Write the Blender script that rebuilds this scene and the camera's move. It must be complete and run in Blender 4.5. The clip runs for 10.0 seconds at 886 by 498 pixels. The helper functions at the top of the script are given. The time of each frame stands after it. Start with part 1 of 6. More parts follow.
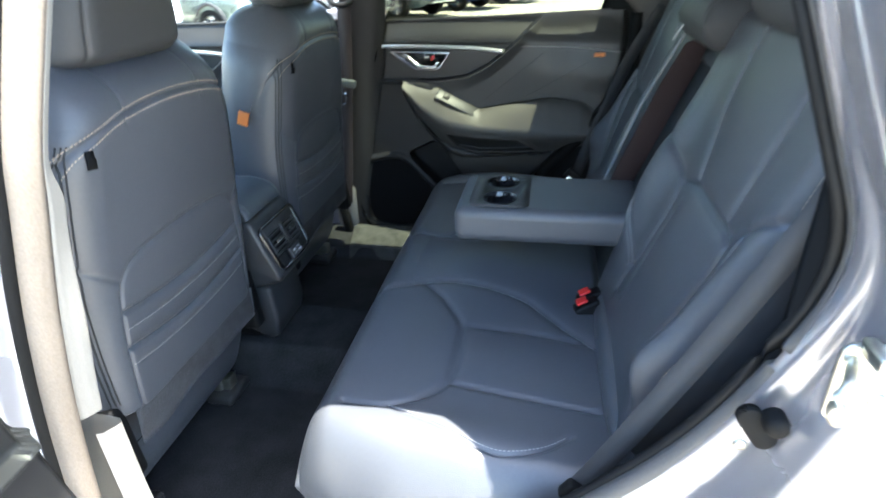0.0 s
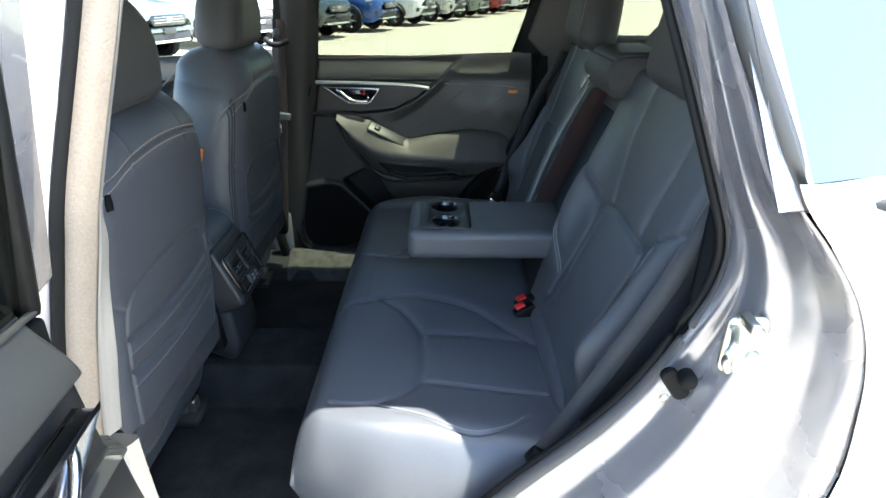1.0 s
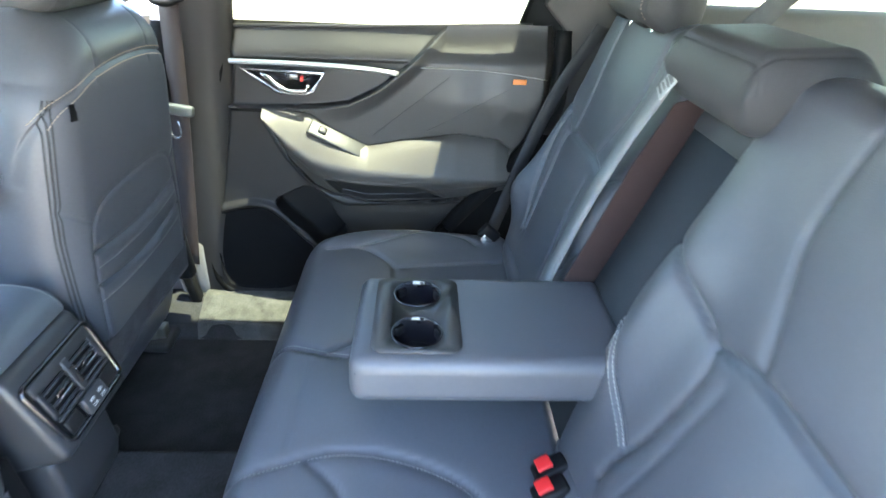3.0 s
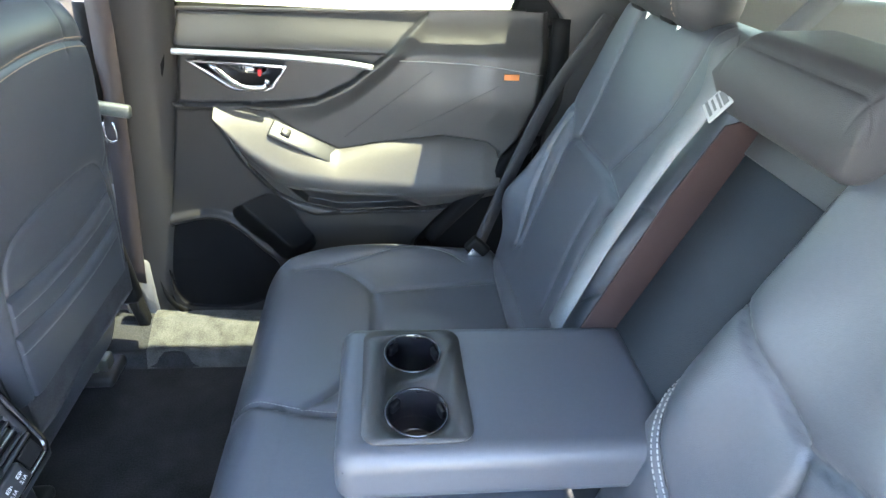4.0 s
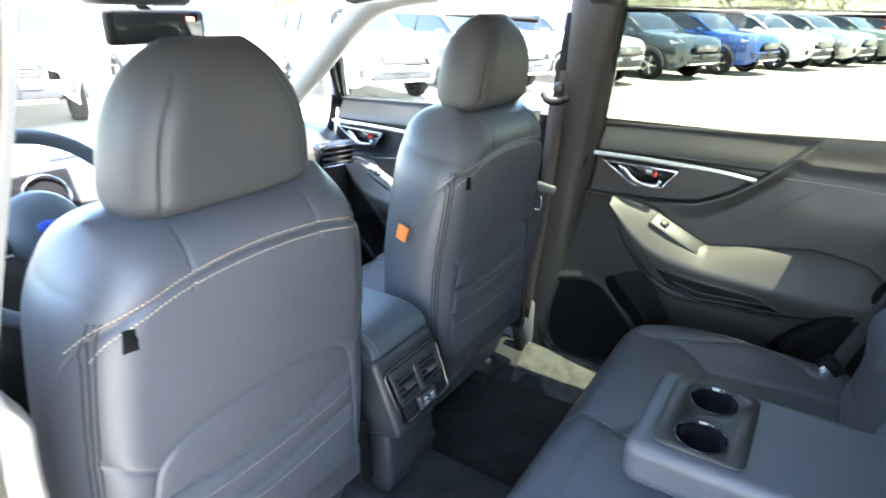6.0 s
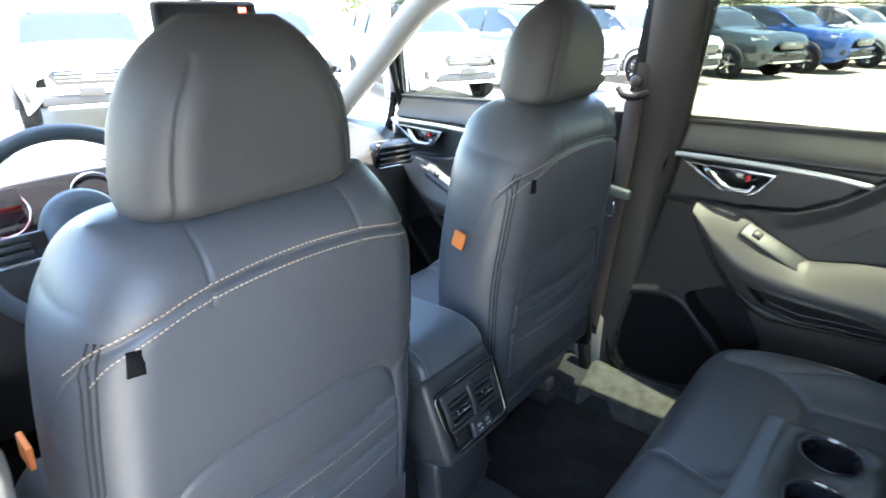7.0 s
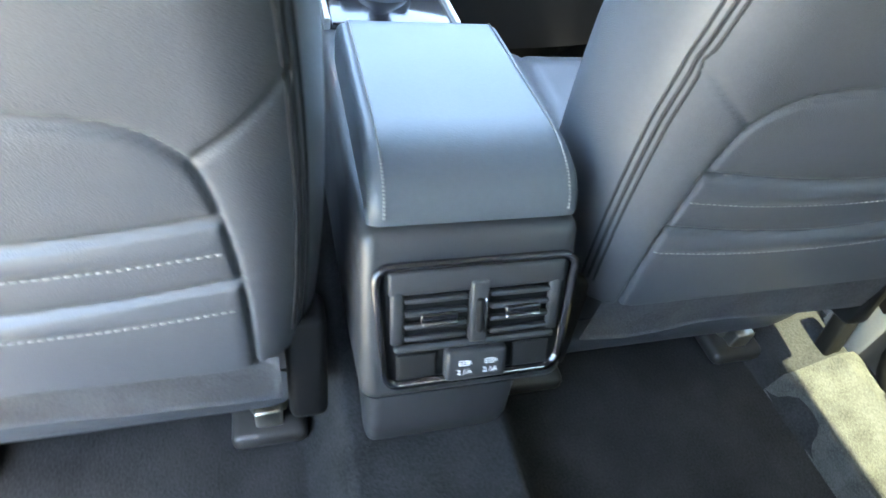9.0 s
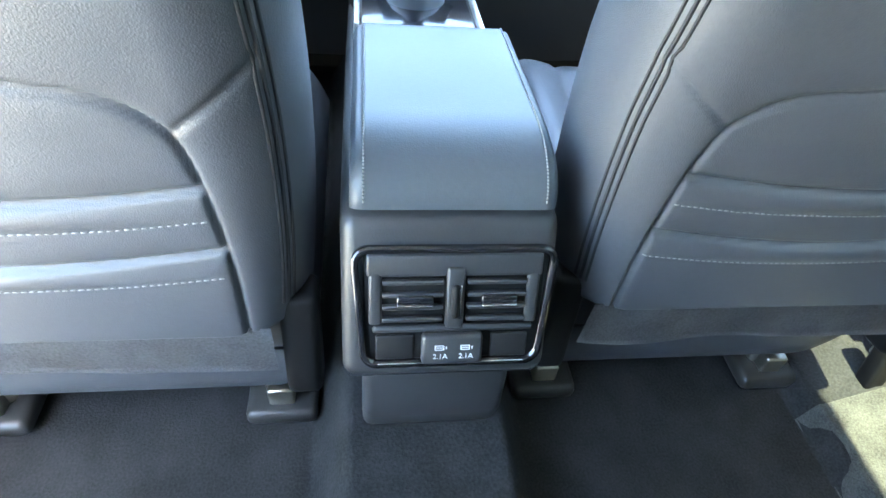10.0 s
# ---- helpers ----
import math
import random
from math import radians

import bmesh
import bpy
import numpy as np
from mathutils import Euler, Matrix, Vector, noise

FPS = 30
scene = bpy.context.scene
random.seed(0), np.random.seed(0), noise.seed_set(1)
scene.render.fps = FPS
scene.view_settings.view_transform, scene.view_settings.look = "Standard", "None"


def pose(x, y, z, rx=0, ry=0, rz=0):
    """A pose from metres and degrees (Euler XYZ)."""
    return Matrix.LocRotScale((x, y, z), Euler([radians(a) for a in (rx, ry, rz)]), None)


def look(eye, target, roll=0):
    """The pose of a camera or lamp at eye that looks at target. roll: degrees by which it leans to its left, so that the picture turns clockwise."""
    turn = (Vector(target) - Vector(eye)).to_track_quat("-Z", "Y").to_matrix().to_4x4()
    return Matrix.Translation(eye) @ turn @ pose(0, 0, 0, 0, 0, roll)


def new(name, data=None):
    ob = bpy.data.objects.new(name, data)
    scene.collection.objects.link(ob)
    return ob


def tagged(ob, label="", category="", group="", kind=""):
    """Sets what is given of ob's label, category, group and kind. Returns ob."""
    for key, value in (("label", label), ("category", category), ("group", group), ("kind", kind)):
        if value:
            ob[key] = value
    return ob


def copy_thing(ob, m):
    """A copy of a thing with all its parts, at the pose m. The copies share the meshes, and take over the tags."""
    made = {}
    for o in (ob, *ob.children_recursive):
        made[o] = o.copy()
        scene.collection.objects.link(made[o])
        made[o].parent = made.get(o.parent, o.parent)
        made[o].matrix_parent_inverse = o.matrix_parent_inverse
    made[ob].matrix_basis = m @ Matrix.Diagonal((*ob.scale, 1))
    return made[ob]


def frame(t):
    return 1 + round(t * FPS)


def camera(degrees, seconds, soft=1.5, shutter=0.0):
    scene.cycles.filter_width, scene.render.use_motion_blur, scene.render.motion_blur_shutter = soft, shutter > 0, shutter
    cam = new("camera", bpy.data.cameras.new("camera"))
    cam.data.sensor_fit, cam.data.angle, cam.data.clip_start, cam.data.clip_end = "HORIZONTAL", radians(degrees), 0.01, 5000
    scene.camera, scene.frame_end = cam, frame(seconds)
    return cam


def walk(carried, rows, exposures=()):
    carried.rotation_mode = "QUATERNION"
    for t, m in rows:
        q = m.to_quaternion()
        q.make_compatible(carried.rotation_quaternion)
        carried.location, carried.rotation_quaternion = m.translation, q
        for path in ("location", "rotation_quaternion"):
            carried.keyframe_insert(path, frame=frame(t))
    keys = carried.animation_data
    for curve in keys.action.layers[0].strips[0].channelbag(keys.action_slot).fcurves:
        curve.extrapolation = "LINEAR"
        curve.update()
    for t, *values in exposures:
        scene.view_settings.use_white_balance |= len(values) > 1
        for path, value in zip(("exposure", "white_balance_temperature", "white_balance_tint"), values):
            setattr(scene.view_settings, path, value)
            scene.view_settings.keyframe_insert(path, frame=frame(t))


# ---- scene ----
cam = camera(74.4, 10.0, shutter=0.5)
PATH = [
    (0, (-0.209, -1.273, 1.408), (-0.54, 0.487, 0.517), -1.7),
    (0.5, (-0.286, -1.398, 1.479), (-0.351, 0.418, 0.643), -0.2),
    (1, (-0.316, -1.447, 1.492), (-0.31, 0.368, 0.651), 0.4),
    (1.5, (-0.319, -1.416, 1.495), (-0.273, 0.4, 0.659), 0.4),
    (2, (-0.312, -1.242, 1.484), (-0.221, 0.574, 0.652), 1.6),
    (2.5, (-0.282, -0.98, 1.458), (-0.206, 0.823, 0.594), 2.4),
    (2.7, (-0.287, -0.883, 1.444), (-0.217, 0.901, 0.543), 2.3),
    (3.8, (-0.353, -0.558, 1.452), (-0.15, 1.142, 0.42), 3.7),
    (4, (-0.35, -0.554, 1.454), (-0.131, 1.144, 0.421), 3.9),
    (4.5, (-0.342, -0.569, 1.463), (-0.158, 1.145, 0.448), 3.2),
    (5, (-0.313, -0.653, 1.471), (-0.466, 1.1, 0.519), 2.5),
    (5.5, (-0.272, -0.781, 1.491), (-0.968, 0.896, 0.654), 2.0),
    (6, (-0.249, -0.857, 1.506), (-1.257, 0.7, 0.755), 0.6),
    (6.2, (-0.247, -0.867, 1.514), (-1.296, 0.668, 0.777), 0.2),
    (7.3, (-0.387, -0.68, 1.422), (-1.615, 0.687, 0.631), -0.7),
    (7.5, (-0.454, -0.624, 1.372), (-1.702, 0.676, 0.505), -1.1),
    (8, (-0.566, -0.474, 1.232), (-1.781, 0.682, 0.143), 3.8),
    (8.5, (-0.611, -0.332, 1.169), (-1.875, 0.538, -0.114), 10.4),
    (9, (-0.569, -0.156, 1.185), (-1.889, 0.36, -0.226), 11.1),
    (9.5, (-0.532, -0.087, 1.19), (-1.908, 0.233, -0.226), 8.9),
    (10, (-0.52, -0.08, 1.192), (-1.924, 0.193, -0.206), 7.3),
]
walk(cam, [(t, look(eye, target, roll)) for t, eye, target, roll in PATH], exposures=[(0.0, 3.6, 6250, 6), (1.0, 3.05, 6300, 6), (2.0, 3.3, 6250, 5), (2.7, 4.75, 6350, 7), (4.0, 5.25, 6600, 11), (5.0, 5.15, 6500, 11), (6.0, 4.35, 6450, 9), (7.5, 4.0, 6350, 8), (8.0, 4.8, 6600, 7), (8.5, 5.1, 7200, 7), (9.0, 5.55, 7000, 5), (10.0, 5.65, 6650, 3)])

# ---------------------------------------------------------------- light
SUN_ELEV, SUN_AZ = 75.0, -8.0   # degrees; azimuth of the direction towards the sun, from +x towards +y
world = bpy.data.worlds.new("sky")
scene.world = world
world.use_nodes = True
wn = world.node_tree.nodes
sky = wn.new("ShaderNodeTexSky")
sky.sky_type, sky.sun_disc = "NISHITA", False
sky.sun_elevation, sky.sun_rotation = radians(SUN_ELEV), radians(90.0 - SUN_AZ)
world.node_tree.links.new(sky.outputs[0], wn["Background"].inputs[0])
wn["Background"].inputs[1].default_value = 0.135
to_sun = Vector((math.cos(radians(SUN_ELEV)) * math.cos(radians(SUN_AZ)),
                 math.cos(radians(SUN_ELEV)) * math.sin(radians(SUN_AZ)), math.sin(radians(SUN_ELEV))))
sun = new("sun", bpy.data.lights.new("sun", "SUN"))
sun.data.energy, sun.data.angle, sun.data.color = 3.5, radians(0.53), (1.0, 0.94, 0.86)
sun.matrix_world = to_sun.to_track_quat("Z", "Y").to_matrix().to_4x4()

# ---------------------------------------------------------------- materials


def nodes_of(name):
    m = bpy.data.materials.new(name)
    m.use_nodes = True
    return m, m.node_tree.nodes, m.node_tree.links, m.node_tree.nodes["Principled BSDF"]


def surface(name, color, rough=0.5, metal=0.0, grain=400.0, bump=0.15, vary=0.12, blotch=6.0, coat=0.0, sheen=0.0, spec=0.5, stretch=(1, 1, 1)):
    """A principled material with fine relief and a slow change of tone."""
    m, n, l, p = nodes_of(name)
    co = n.new("ShaderNodeTexCoord")
    mp = n.new("ShaderNodeMapping")
    mp.inputs["Scale"].default_value = stretch
    l.new(co.outputs["Object"], mp.inputs[0])
    slow = n.new("ShaderNodeTexNoise")
    slow.inputs["Scale"].default_value, slow.inputs["Detail"].default_value = blotch, 4
    fine = n.new("ShaderNodeTexNoise")
    fine.inputs["Scale"].default_value, fine.inputs["Detail"].default_value = grain, 3
    l.new(mp.outputs[0], slow.inputs[0])
    l.new(mp.outputs[0], fine.inputs[0])
    add = n.new("ShaderNodeMath")
    add.operation = "ADD"
    l.new(slow.outputs[0], add.inputs[0])
    l.new(fine.outputs[0], add.inputs[1])
    ramp = n.new("ShaderNodeMapRange")
    ramp.inputs[1].default_value, ramp.inputs[2].default_value = 0.6, 1.4
    ramp.inputs[3].default_value, ramp.inputs[4].default_value = 1 - vary, 1 + vary
    l.new(add.outputs[0], ramp.inputs[0])
    mul = n.new("ShaderNodeVectorMath")
    mul.operation = "SCALE"
    mul.inputs[0].default_value = color
    l.new(ramp.outputs[0], mul.inputs["Scale"])
    l.new(mul.outputs[0], p.inputs["Base Color"])
    rr = n.new("ShaderNodeMapRange")
    rr.inputs[1].default_value, rr.inputs[2].default_value = 0.3, 0.7
    rr.inputs[3].default_value, rr.inputs[4].default_value = max(rough - 0.06, 0.02), min(rough + 0.08, 1)
    l.new(slow.outputs[0], rr.inputs[0])
    l.new(rr.outputs[0], p.inputs["Roughness"])
    p.inputs["Metallic"].default_value = metal
    p.inputs["Specular IOR Level"].default_value = spec
    p.inputs["Coat Weight"].default_value = coat
    p.inputs["Coat Roughness"].default_value = 0.04
    p.inputs["Sheen Weight"].default_value = sheen
    if bump:
        b = n.new("ShaderNodeBump")
        b.inputs["Strength"].default_value, b.inputs["Distance"].default_value = bump, 0.001
        l.new(fine.outputs[0], b.inputs["Height"])
        l.new(b.outputs[0], p.inputs["Normal"])
    return m


def leather(name, color, rough=0.42, cells=760.0, bump=0.22):
    """Leather-like trim with a pebbled grain."""
    m = surface(name, color, rough, bump=0, vary=0.07, blotch=3.5, grain=180)
    n, l = m.node_tree.nodes, m.node_tree.links
    co, vo = n["Texture Coordinate"], n.new("ShaderNodeTexVoronoi")
    vo.inputs["Scale"].default_value = cells
    l.new(co.outputs["Object"], vo.inputs[0])
    b = n.new("ShaderNodeBump")
    b.inputs["Strength"].default_value, b.inputs["Distance"].default_value = bump, 0.0008
    l.new(vo.outputs[0], b.inputs["Height"])
    l.new(b.outputs[0], n["Principled BSDF"].inputs["Normal"])
    return m


def pane_material(name, tint, gloss=0.02):
    """Thin clear glass: it lets light straight through and mirrors by its Fresnel share."""
    m, n, l, p = nodes_of(name)
    n.remove(p)
    tr, gl, mix, fr = n.new("ShaderNodeBsdfTransparent"), n.new("ShaderNodeBsdfGlossy"), n.new("ShaderNodeMixShader"), n.new("ShaderNodeMapRange")
    lw, pw = n.new("ShaderNodeLayerWeight"), n.new("ShaderNodeMath")
    pw.operation = "POWER"
    pw.inputs[1].default_value = 4.0
    lw.inputs[0].default_value = 0.5
    l.new(lw.outputs["Facing"], pw.inputs[0])
    l.new(pw.outputs[0], fr.inputs[0])
    fr.inputs[3].default_value, fr.inputs[4].default_value = 0.03, 0.8
    tr.inputs[0].default_value = (*tint, 1)
    gl.inputs["Roughness"].default_value = gloss
    l.new(fr.outputs[0], mix.inputs[0])
    l.new(tr.outputs[0], mix.inputs[1])
    l.new(gl.outputs[0], mix.inputs[2])
    l.new(mix.outputs[0], n["Material Output"].inputs[0])
    return m


def glowing(name, color, power):
    m, n, l, p = nodes_of(name)
    p.inputs["Base Color"].default_value = (*color, 1)
    p.inputs["Emission Color"].default_value = (*color, 1)
    p.inputs["Emission Strength"].default_value = power
    return m


LEATHER = leather("charcoal_leatherette", (0.075, 0.0795, 0.089), 0.38)
LEATHER_WARM = leather("warm_grey_leatherette", (0.074, 0.069, 0.062), 0.5)
# Seat leatherette darkened: weaker light on the head restraints sits in this colour.
LEATHER_DIM = leather("dimmed_leatherette", (0.048, 0.0485, 0.050), 0.5)
LEATHER_DIM.node_tree.nodes["Principled BSDF"].inputs["Specular IOR Level"].default_value = 0.35
LEATHER_SMOOTH = leather("console_leatherette", (0.070, 0.082, 0.094), 0.40, 600, 0.12)
TRIM = surface("black_trim_plastic", (0.008, 0.0082, 0.0085), 0.55, grain=700, bump=0.25, spec=0.18)
TRIM_SOFT = surface("soft_touch_plastic", (0.038, 0.0365, 0.034), 0.42, grain=600, bump=0.25)
TRIM_INSERT = surface("dark_ribbed_insert", (0.018, 0.0175, 0.017), 0.40, grain=260, bump=0.2, stretch=(1, 1, 8))
TRIM_LOW = surface("hard_door_plastic", (0.019, 0.0183, 0.018), 0.42, grain=900, bump=0.35, spec=0.3)
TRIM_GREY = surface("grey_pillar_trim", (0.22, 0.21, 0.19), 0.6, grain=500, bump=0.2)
GRILLE = surface("speaker_grille", (0.006, 0.006, 0.0065), 0.7, grain=900, bump=0.8, spec=0.10)
GLOSS = surface("gloss_black", (0.012, 0.012, 0.014), 0.12, grain=50, bump=0, coat=0.6)
CARPET = surface("charcoal_carpet", (0.031, 0.0315, 0.032), 0.95, grain=280, bump=1.0, vary=0.5, blotch=14, spec=0.03)
# Paler than CARPET: part of the sill's sunlight is put into this colour.
CARPET_SUNLIT = surface("sunlit_moulded_carpet", (0.075, 0.076, 0.070), 0.95, grain=420, bump=1.0, vary=0.55, blotch=30, spec=0.1)
CARPET_SEAT = surface("grey_seat_carpet", (0.13, 0.13, 0.135), 0.95, grain=350, bump=0.9, vary=0.35, blotch=20, spec=0.15)
# Darker copy of TRIM_GREY; the far side's shade is put into this colour.
PILLAR_SHADED = surface("shaded_pillar_trim", (0.060, 0.056, 0.052), 0.6, grain=500, bump=0.2)
PILLAR_LIGHT = surface("grey_painted_flange", (0.30, 0.30, 0.29), 0.45, grain=500, bump=0.08)
ZIP = surface("charcoal_zip_tape", (0.022, 0.023, 0.025), 0.7, grain=900, bump=0.5)
FABRIC = surface("black_woven_fabric", (0.009, 0.0095, 0.010), 0.95, grain=600, bump=0.5, spec=0.05)
LINING = surface("charcoal_carpet_lining", (0.040, 0.046, 0.052), 0.95, grain=600, bump=0.5, spec=0.15)
LINING_BROWN = surface("brown_woven_lining", (0.034, 0.022, 0.021), 0.9, grain=700, bump=0.5, spec=0.15)
BELT = surface("grey_belt_webbing", (0.18, 0.185, 0.19), 0.75, grain=500, bump=0.5, stretch=(1, 1, 6))
BELT_NEAR = surface("dark_grey_belt_webbing", (0.045, 0.046, 0.048), 0.75, grain=500, bump=0.5, stretch=(1, 1, 6))
BELT_DARK = surface("dark_belt_webbing", (0.036, 0.025, 0.022), 0.75, grain=500, bump=0.5)
PAINT = surface("silver_metallic_paint", (0.50, 0.50, 0.53), 0.24, metal=0.65, grain=1500, bump=0.02, vary=0.03, coat=0.8)
RUBBER = surface("black_rubber", (0.006, 0.006, 0.006), 0.75, grain=300, bump=0.2, spec=0.15)
SEAL_DARK = surface("dark_grey_weatherstrip", (0.07, 0.066, 0.062), 0.7, grain=300, bump=0.4)
SEAL = surface("grey_weatherstrip", (0.20, 0.165, 0.128), 0.85, grain=260, bump=0.7, vary=0.2)
CONSOLE = surface("grey_console_plastic", (0.034, 0.035, 0.037), 0.42, grain=600, bump=0.2)
CHROME_DARK = surface("dark_satin_chrome", (0.26, 0.26, 0.27), 0.25, metal=1.0, grain=200, bump=0.02, vary=0.03)
CHROME = surface("satin_chrome", (0.72, 0.72, 0.72), 0.18, metal=1.0, grain=200, bump=0.02, vary=0.03)
STEEL = surface("zinc_steel", (0.62, 0.60, 0.52), 0.35, metal=1.0, grain=300, bump=0.1)
SILVER_TRIM = surface("silver_painted_strip", (0.62, 0.62, 0.60), 0.32, metal=0.6, grain=500, bump=0.05)
THREAD = surface("tan_thread", (0.42, 0.33, 0.25), 0.8, grain=900, bump=0.3)
THREAD_GREY = surface("pale_grey_thread", (0.30, 0.30, 0.29), 0.8, grain=900, bump=0.3)
COPPER = surface("copper_orange_tag", (0.75, 0.24, 0.06), 0.5, grain=500, bump=0.2)
RED = surface("red_plastic", (0.75, 0.03, 0.03), 0.35, grain=200, bump=0.03)
WHITE = surface("white_print", (0.8, 0.8, 0.8), 0.6, grain=100, bump=0)
BELT_MID_GREY = surface("grey_print", (0.12, 0.12, 0.12), 0.7, grain=100, bump=0)
PAPER = surface("white_paper_tag", (0.36, 0.36, 0.35), 0.7, grain=120, bump=0.1)
HEADLINER = surface("grey_headliner", (0.30, 0.295, 0.28), 0.95, grain=500, bump=0.4)
GLASS = pane_material("clear_glass", (0.92, 0.95, 0.93))
GLASS_TINT = pane_material("privacy_tinted_glass", (0.45, 0.47, 0.41))
ASPHALT = surface("sun_bleached_asphalt", (0.44, 0.405, 0.335), 0.95, grain=60, bump=0.5, vary=0.16, blotch=0.7)

# ---------------------------------------------------------------- mesh helpers


def fill(bm, name, mat, smooth=True):
    me = bpy.data.meshes.new(name)
    bm.normal_update()
    bm.to_mesh(me)
    bm.free()
    me.materials.append(mat)
    if smooth:
        me.polygons.foreach_set("use_smooth", [True] * len(me.polygons))
    return me


def part(name, bm, mat, parent=None, label="", smooth=True):
    """Links a bmesh or mesh as one object, under a thing or a part."""
    me = bm if isinstance(bm, bpy.types.Mesh) else fill(bm, name, mat, smooth)
    ob = new(name, me)
    ob.parent = parent
    if label:
        ob["label"] = label
    return ob


def flat_tops(ob):
    """Shades the axis-aligned faces flat and leaves the rounded edges smooth."""
    for p in ob.data.polygons:
        p.use_smooth = max(abs(c) for c in p.normal) < 0.9995
    return ob


def thing(name, at, label, category, group="", kind=""):
    ob = new(name)
    ob.location = at
    ob.empty_display_size = 0.05
    return tagged(ob, label, category, group, kind)


def sheet(P, nu, nv, wrap=False):
    """A grid mesh over P(u, v), u and v from 0 to 1."""
    bm = bmesh.new()
    rows = [[bm.verts.new(P(i / nu, j / nv)) for i in range(nu + (0 if wrap else 1))] for j in range(nv + 1)]
    for j in range(nv):
        for i in range(nu):
            k = (i + 1) % nu if wrap else i + 1
            bm.faces.new((rows[j][i], rows[j][k], rows[j + 1][k], rows[j + 1][i]))
    return bm


def box(c, s, r=0.004, seg=2, m=None):
    """A box with rounded edges, its middle at c."""
    bm = bmesh.new()
    bmesh.ops.create_cube(bm, size=1.0)
    bmesh.ops.scale(bm, vec=s, verts=bm.verts)
    if r:
        bmesh.ops.bevel(bm, geom=bm.edges[:], offset=min(r, min(s) * 0.48), segments=seg, profile=0.5, affect="EDGES")
    bmesh.ops.transform(bm, matrix=Matrix.Translation(c) @ (m or Matrix()), verts=bm.verts)
    return bm


def merge(*bms):
    out = bmesh.new()
    for b in bms:
        me = bpy.data.meshes.new("tmp")
        b.to_mesh(me)
        b.free()
        out.from_mesh(me)
        bpy.data.meshes.remove(me)
    return out


def tube(pts, r, seg=8, closed=False, flat=None):
    """A round rod along points; flat=(w, h, up) gives a rectangular strap instead."""
    pts = [Vector(p) for p in pts]
    bm = bmesh.new()
    rings = []
    n = len(pts)
    for i, p in enumerate(pts):
        a, b = (pts[i - 1] if i or closed else p), (pts[(i + 1) % n] if i < n - 1 or closed else p)
        d = (b - a).normalized()
        if flat:
            w, h, up = flat
            side = d.cross(Vector(up)).normalized()
            nor = side.cross(d).normalized()
            ring = [p + side * sx * w / 2 + nor * sy * h / 2 for sx, sy in ((-1, -1), (1, -1), (1, 1), (-1, 1))]
        else:
            up = Vector((0, 0, 1)) if abs(d.z) < 0.9 else Vector((1, 0, 0))
            side = d.cross(up).normalized()
            nor = side.cross(d).normalized()
            rr = r(i / max(n - 1, 1)) if callable(r) else r
            ring = [p + (side * math.cos(q) + nor * math.sin(q)) * rr for q in (2 * math.pi * k / seg for k in range(seg))]
        rings.append([bm.verts.new(v) for v in ring])
    m = len(rings[0])
    for i in range(n if closed else n - 1):
        a, b = rings[i], rings[(i + 1) % n]
        for k in range(m):
            bm.faces.new((a[k], a[(k + 1) % m], b[(k + 1) % m], b[k]))
    if not closed:
        bm.faces.new(rings[0][::-1])
        bm.faces.new(rings[-1])
    bmesh.ops.recalc_face_normals(bm, faces=bm.faces)
    return bm


def bend(pts, n=24):
    """A smooth line of n+1 points through the given ones."""
    pts = [Vector(p) for p in pts]
    ext = [2 * pts[0] - pts[1]] + pts + [2 * pts[-1] - pts[-2]]
    out = []
    for k in range(n + 1):
        f = k / n * (len(pts) - 1)
        i = min(int(f), len(pts) - 2)
        u = f - i
        a, b, c, d = ext[i:i + 4]
        out.append(0.5 * ((2 * b) + (c - a) * u + (2 * a - 5 * b + 4 * c - d) * u * u + (3 * b - a - 3 * c + d) * u ** 3))
    return out


def plate(outline, depth, axis, r=0.0, seg=2):
    """A slab: a flat outline (3D points) pushed along axis by depth."""
    bm = bmesh.new()
    f = bm.faces.new([bm.verts.new(p) for p in outline])
    ext = bmesh.ops.extrude_face_region(bm, geom=[f])
    bmesh.ops.translate(bm, vec=Vector(axis) * depth, verts=[g for g in ext["geom"] if isinstance(g, bmesh.types.BMVert)])
    bmesh.ops.recalc_face_normals(bm, faces=bm.faces)
    if r:
        bmesh.ops.bevel(bm, geom=bm.edges[:], offset=r, segments=seg, profile=0.5, affect="EDGES")
    return bm


def lathe(profile, at, seg=32, m=None):
    """Turns (radius, height) pairs round the z axis, then places them at."""
    bm = bmesh.new()
    rings = [[bm.verts.new((r * math.cos(2 * math.pi * k / seg), r * math.sin(2 * math.pi * k / seg), h)) for k in range(seg)] for r, h in profile]
    for a, b in zip(rings, rings[1:]):
        for k in range(seg):
            bm.faces.new((a[k], a[(k + 1) % seg], b[(k + 1) % seg], b[k]))
    bmesh.ops.transform(bm, matrix=Matrix.Translation(at) @ (m or Matrix()), verts=bm.verts)
    return bm


def rounded(w, h, r, n=6):
    """Outline of a rounded rectangle, as (a, b) pairs round the origin."""
    out = []
    for cx, cy, q in ((w / 2 - r, h / 2 - r, 0), (-w / 2 + r, h / 2 - r, 90), (-w / 2 + r, -h / 2 + r, 180), (w / 2 - r, -h / 2 + r, 270)):
        out += [(cx + r * math.cos(radians(q + 90 * k / n)), cy + r * math.sin(radians(q + 90 * k / n))) for k in range(n + 1)]
    return out


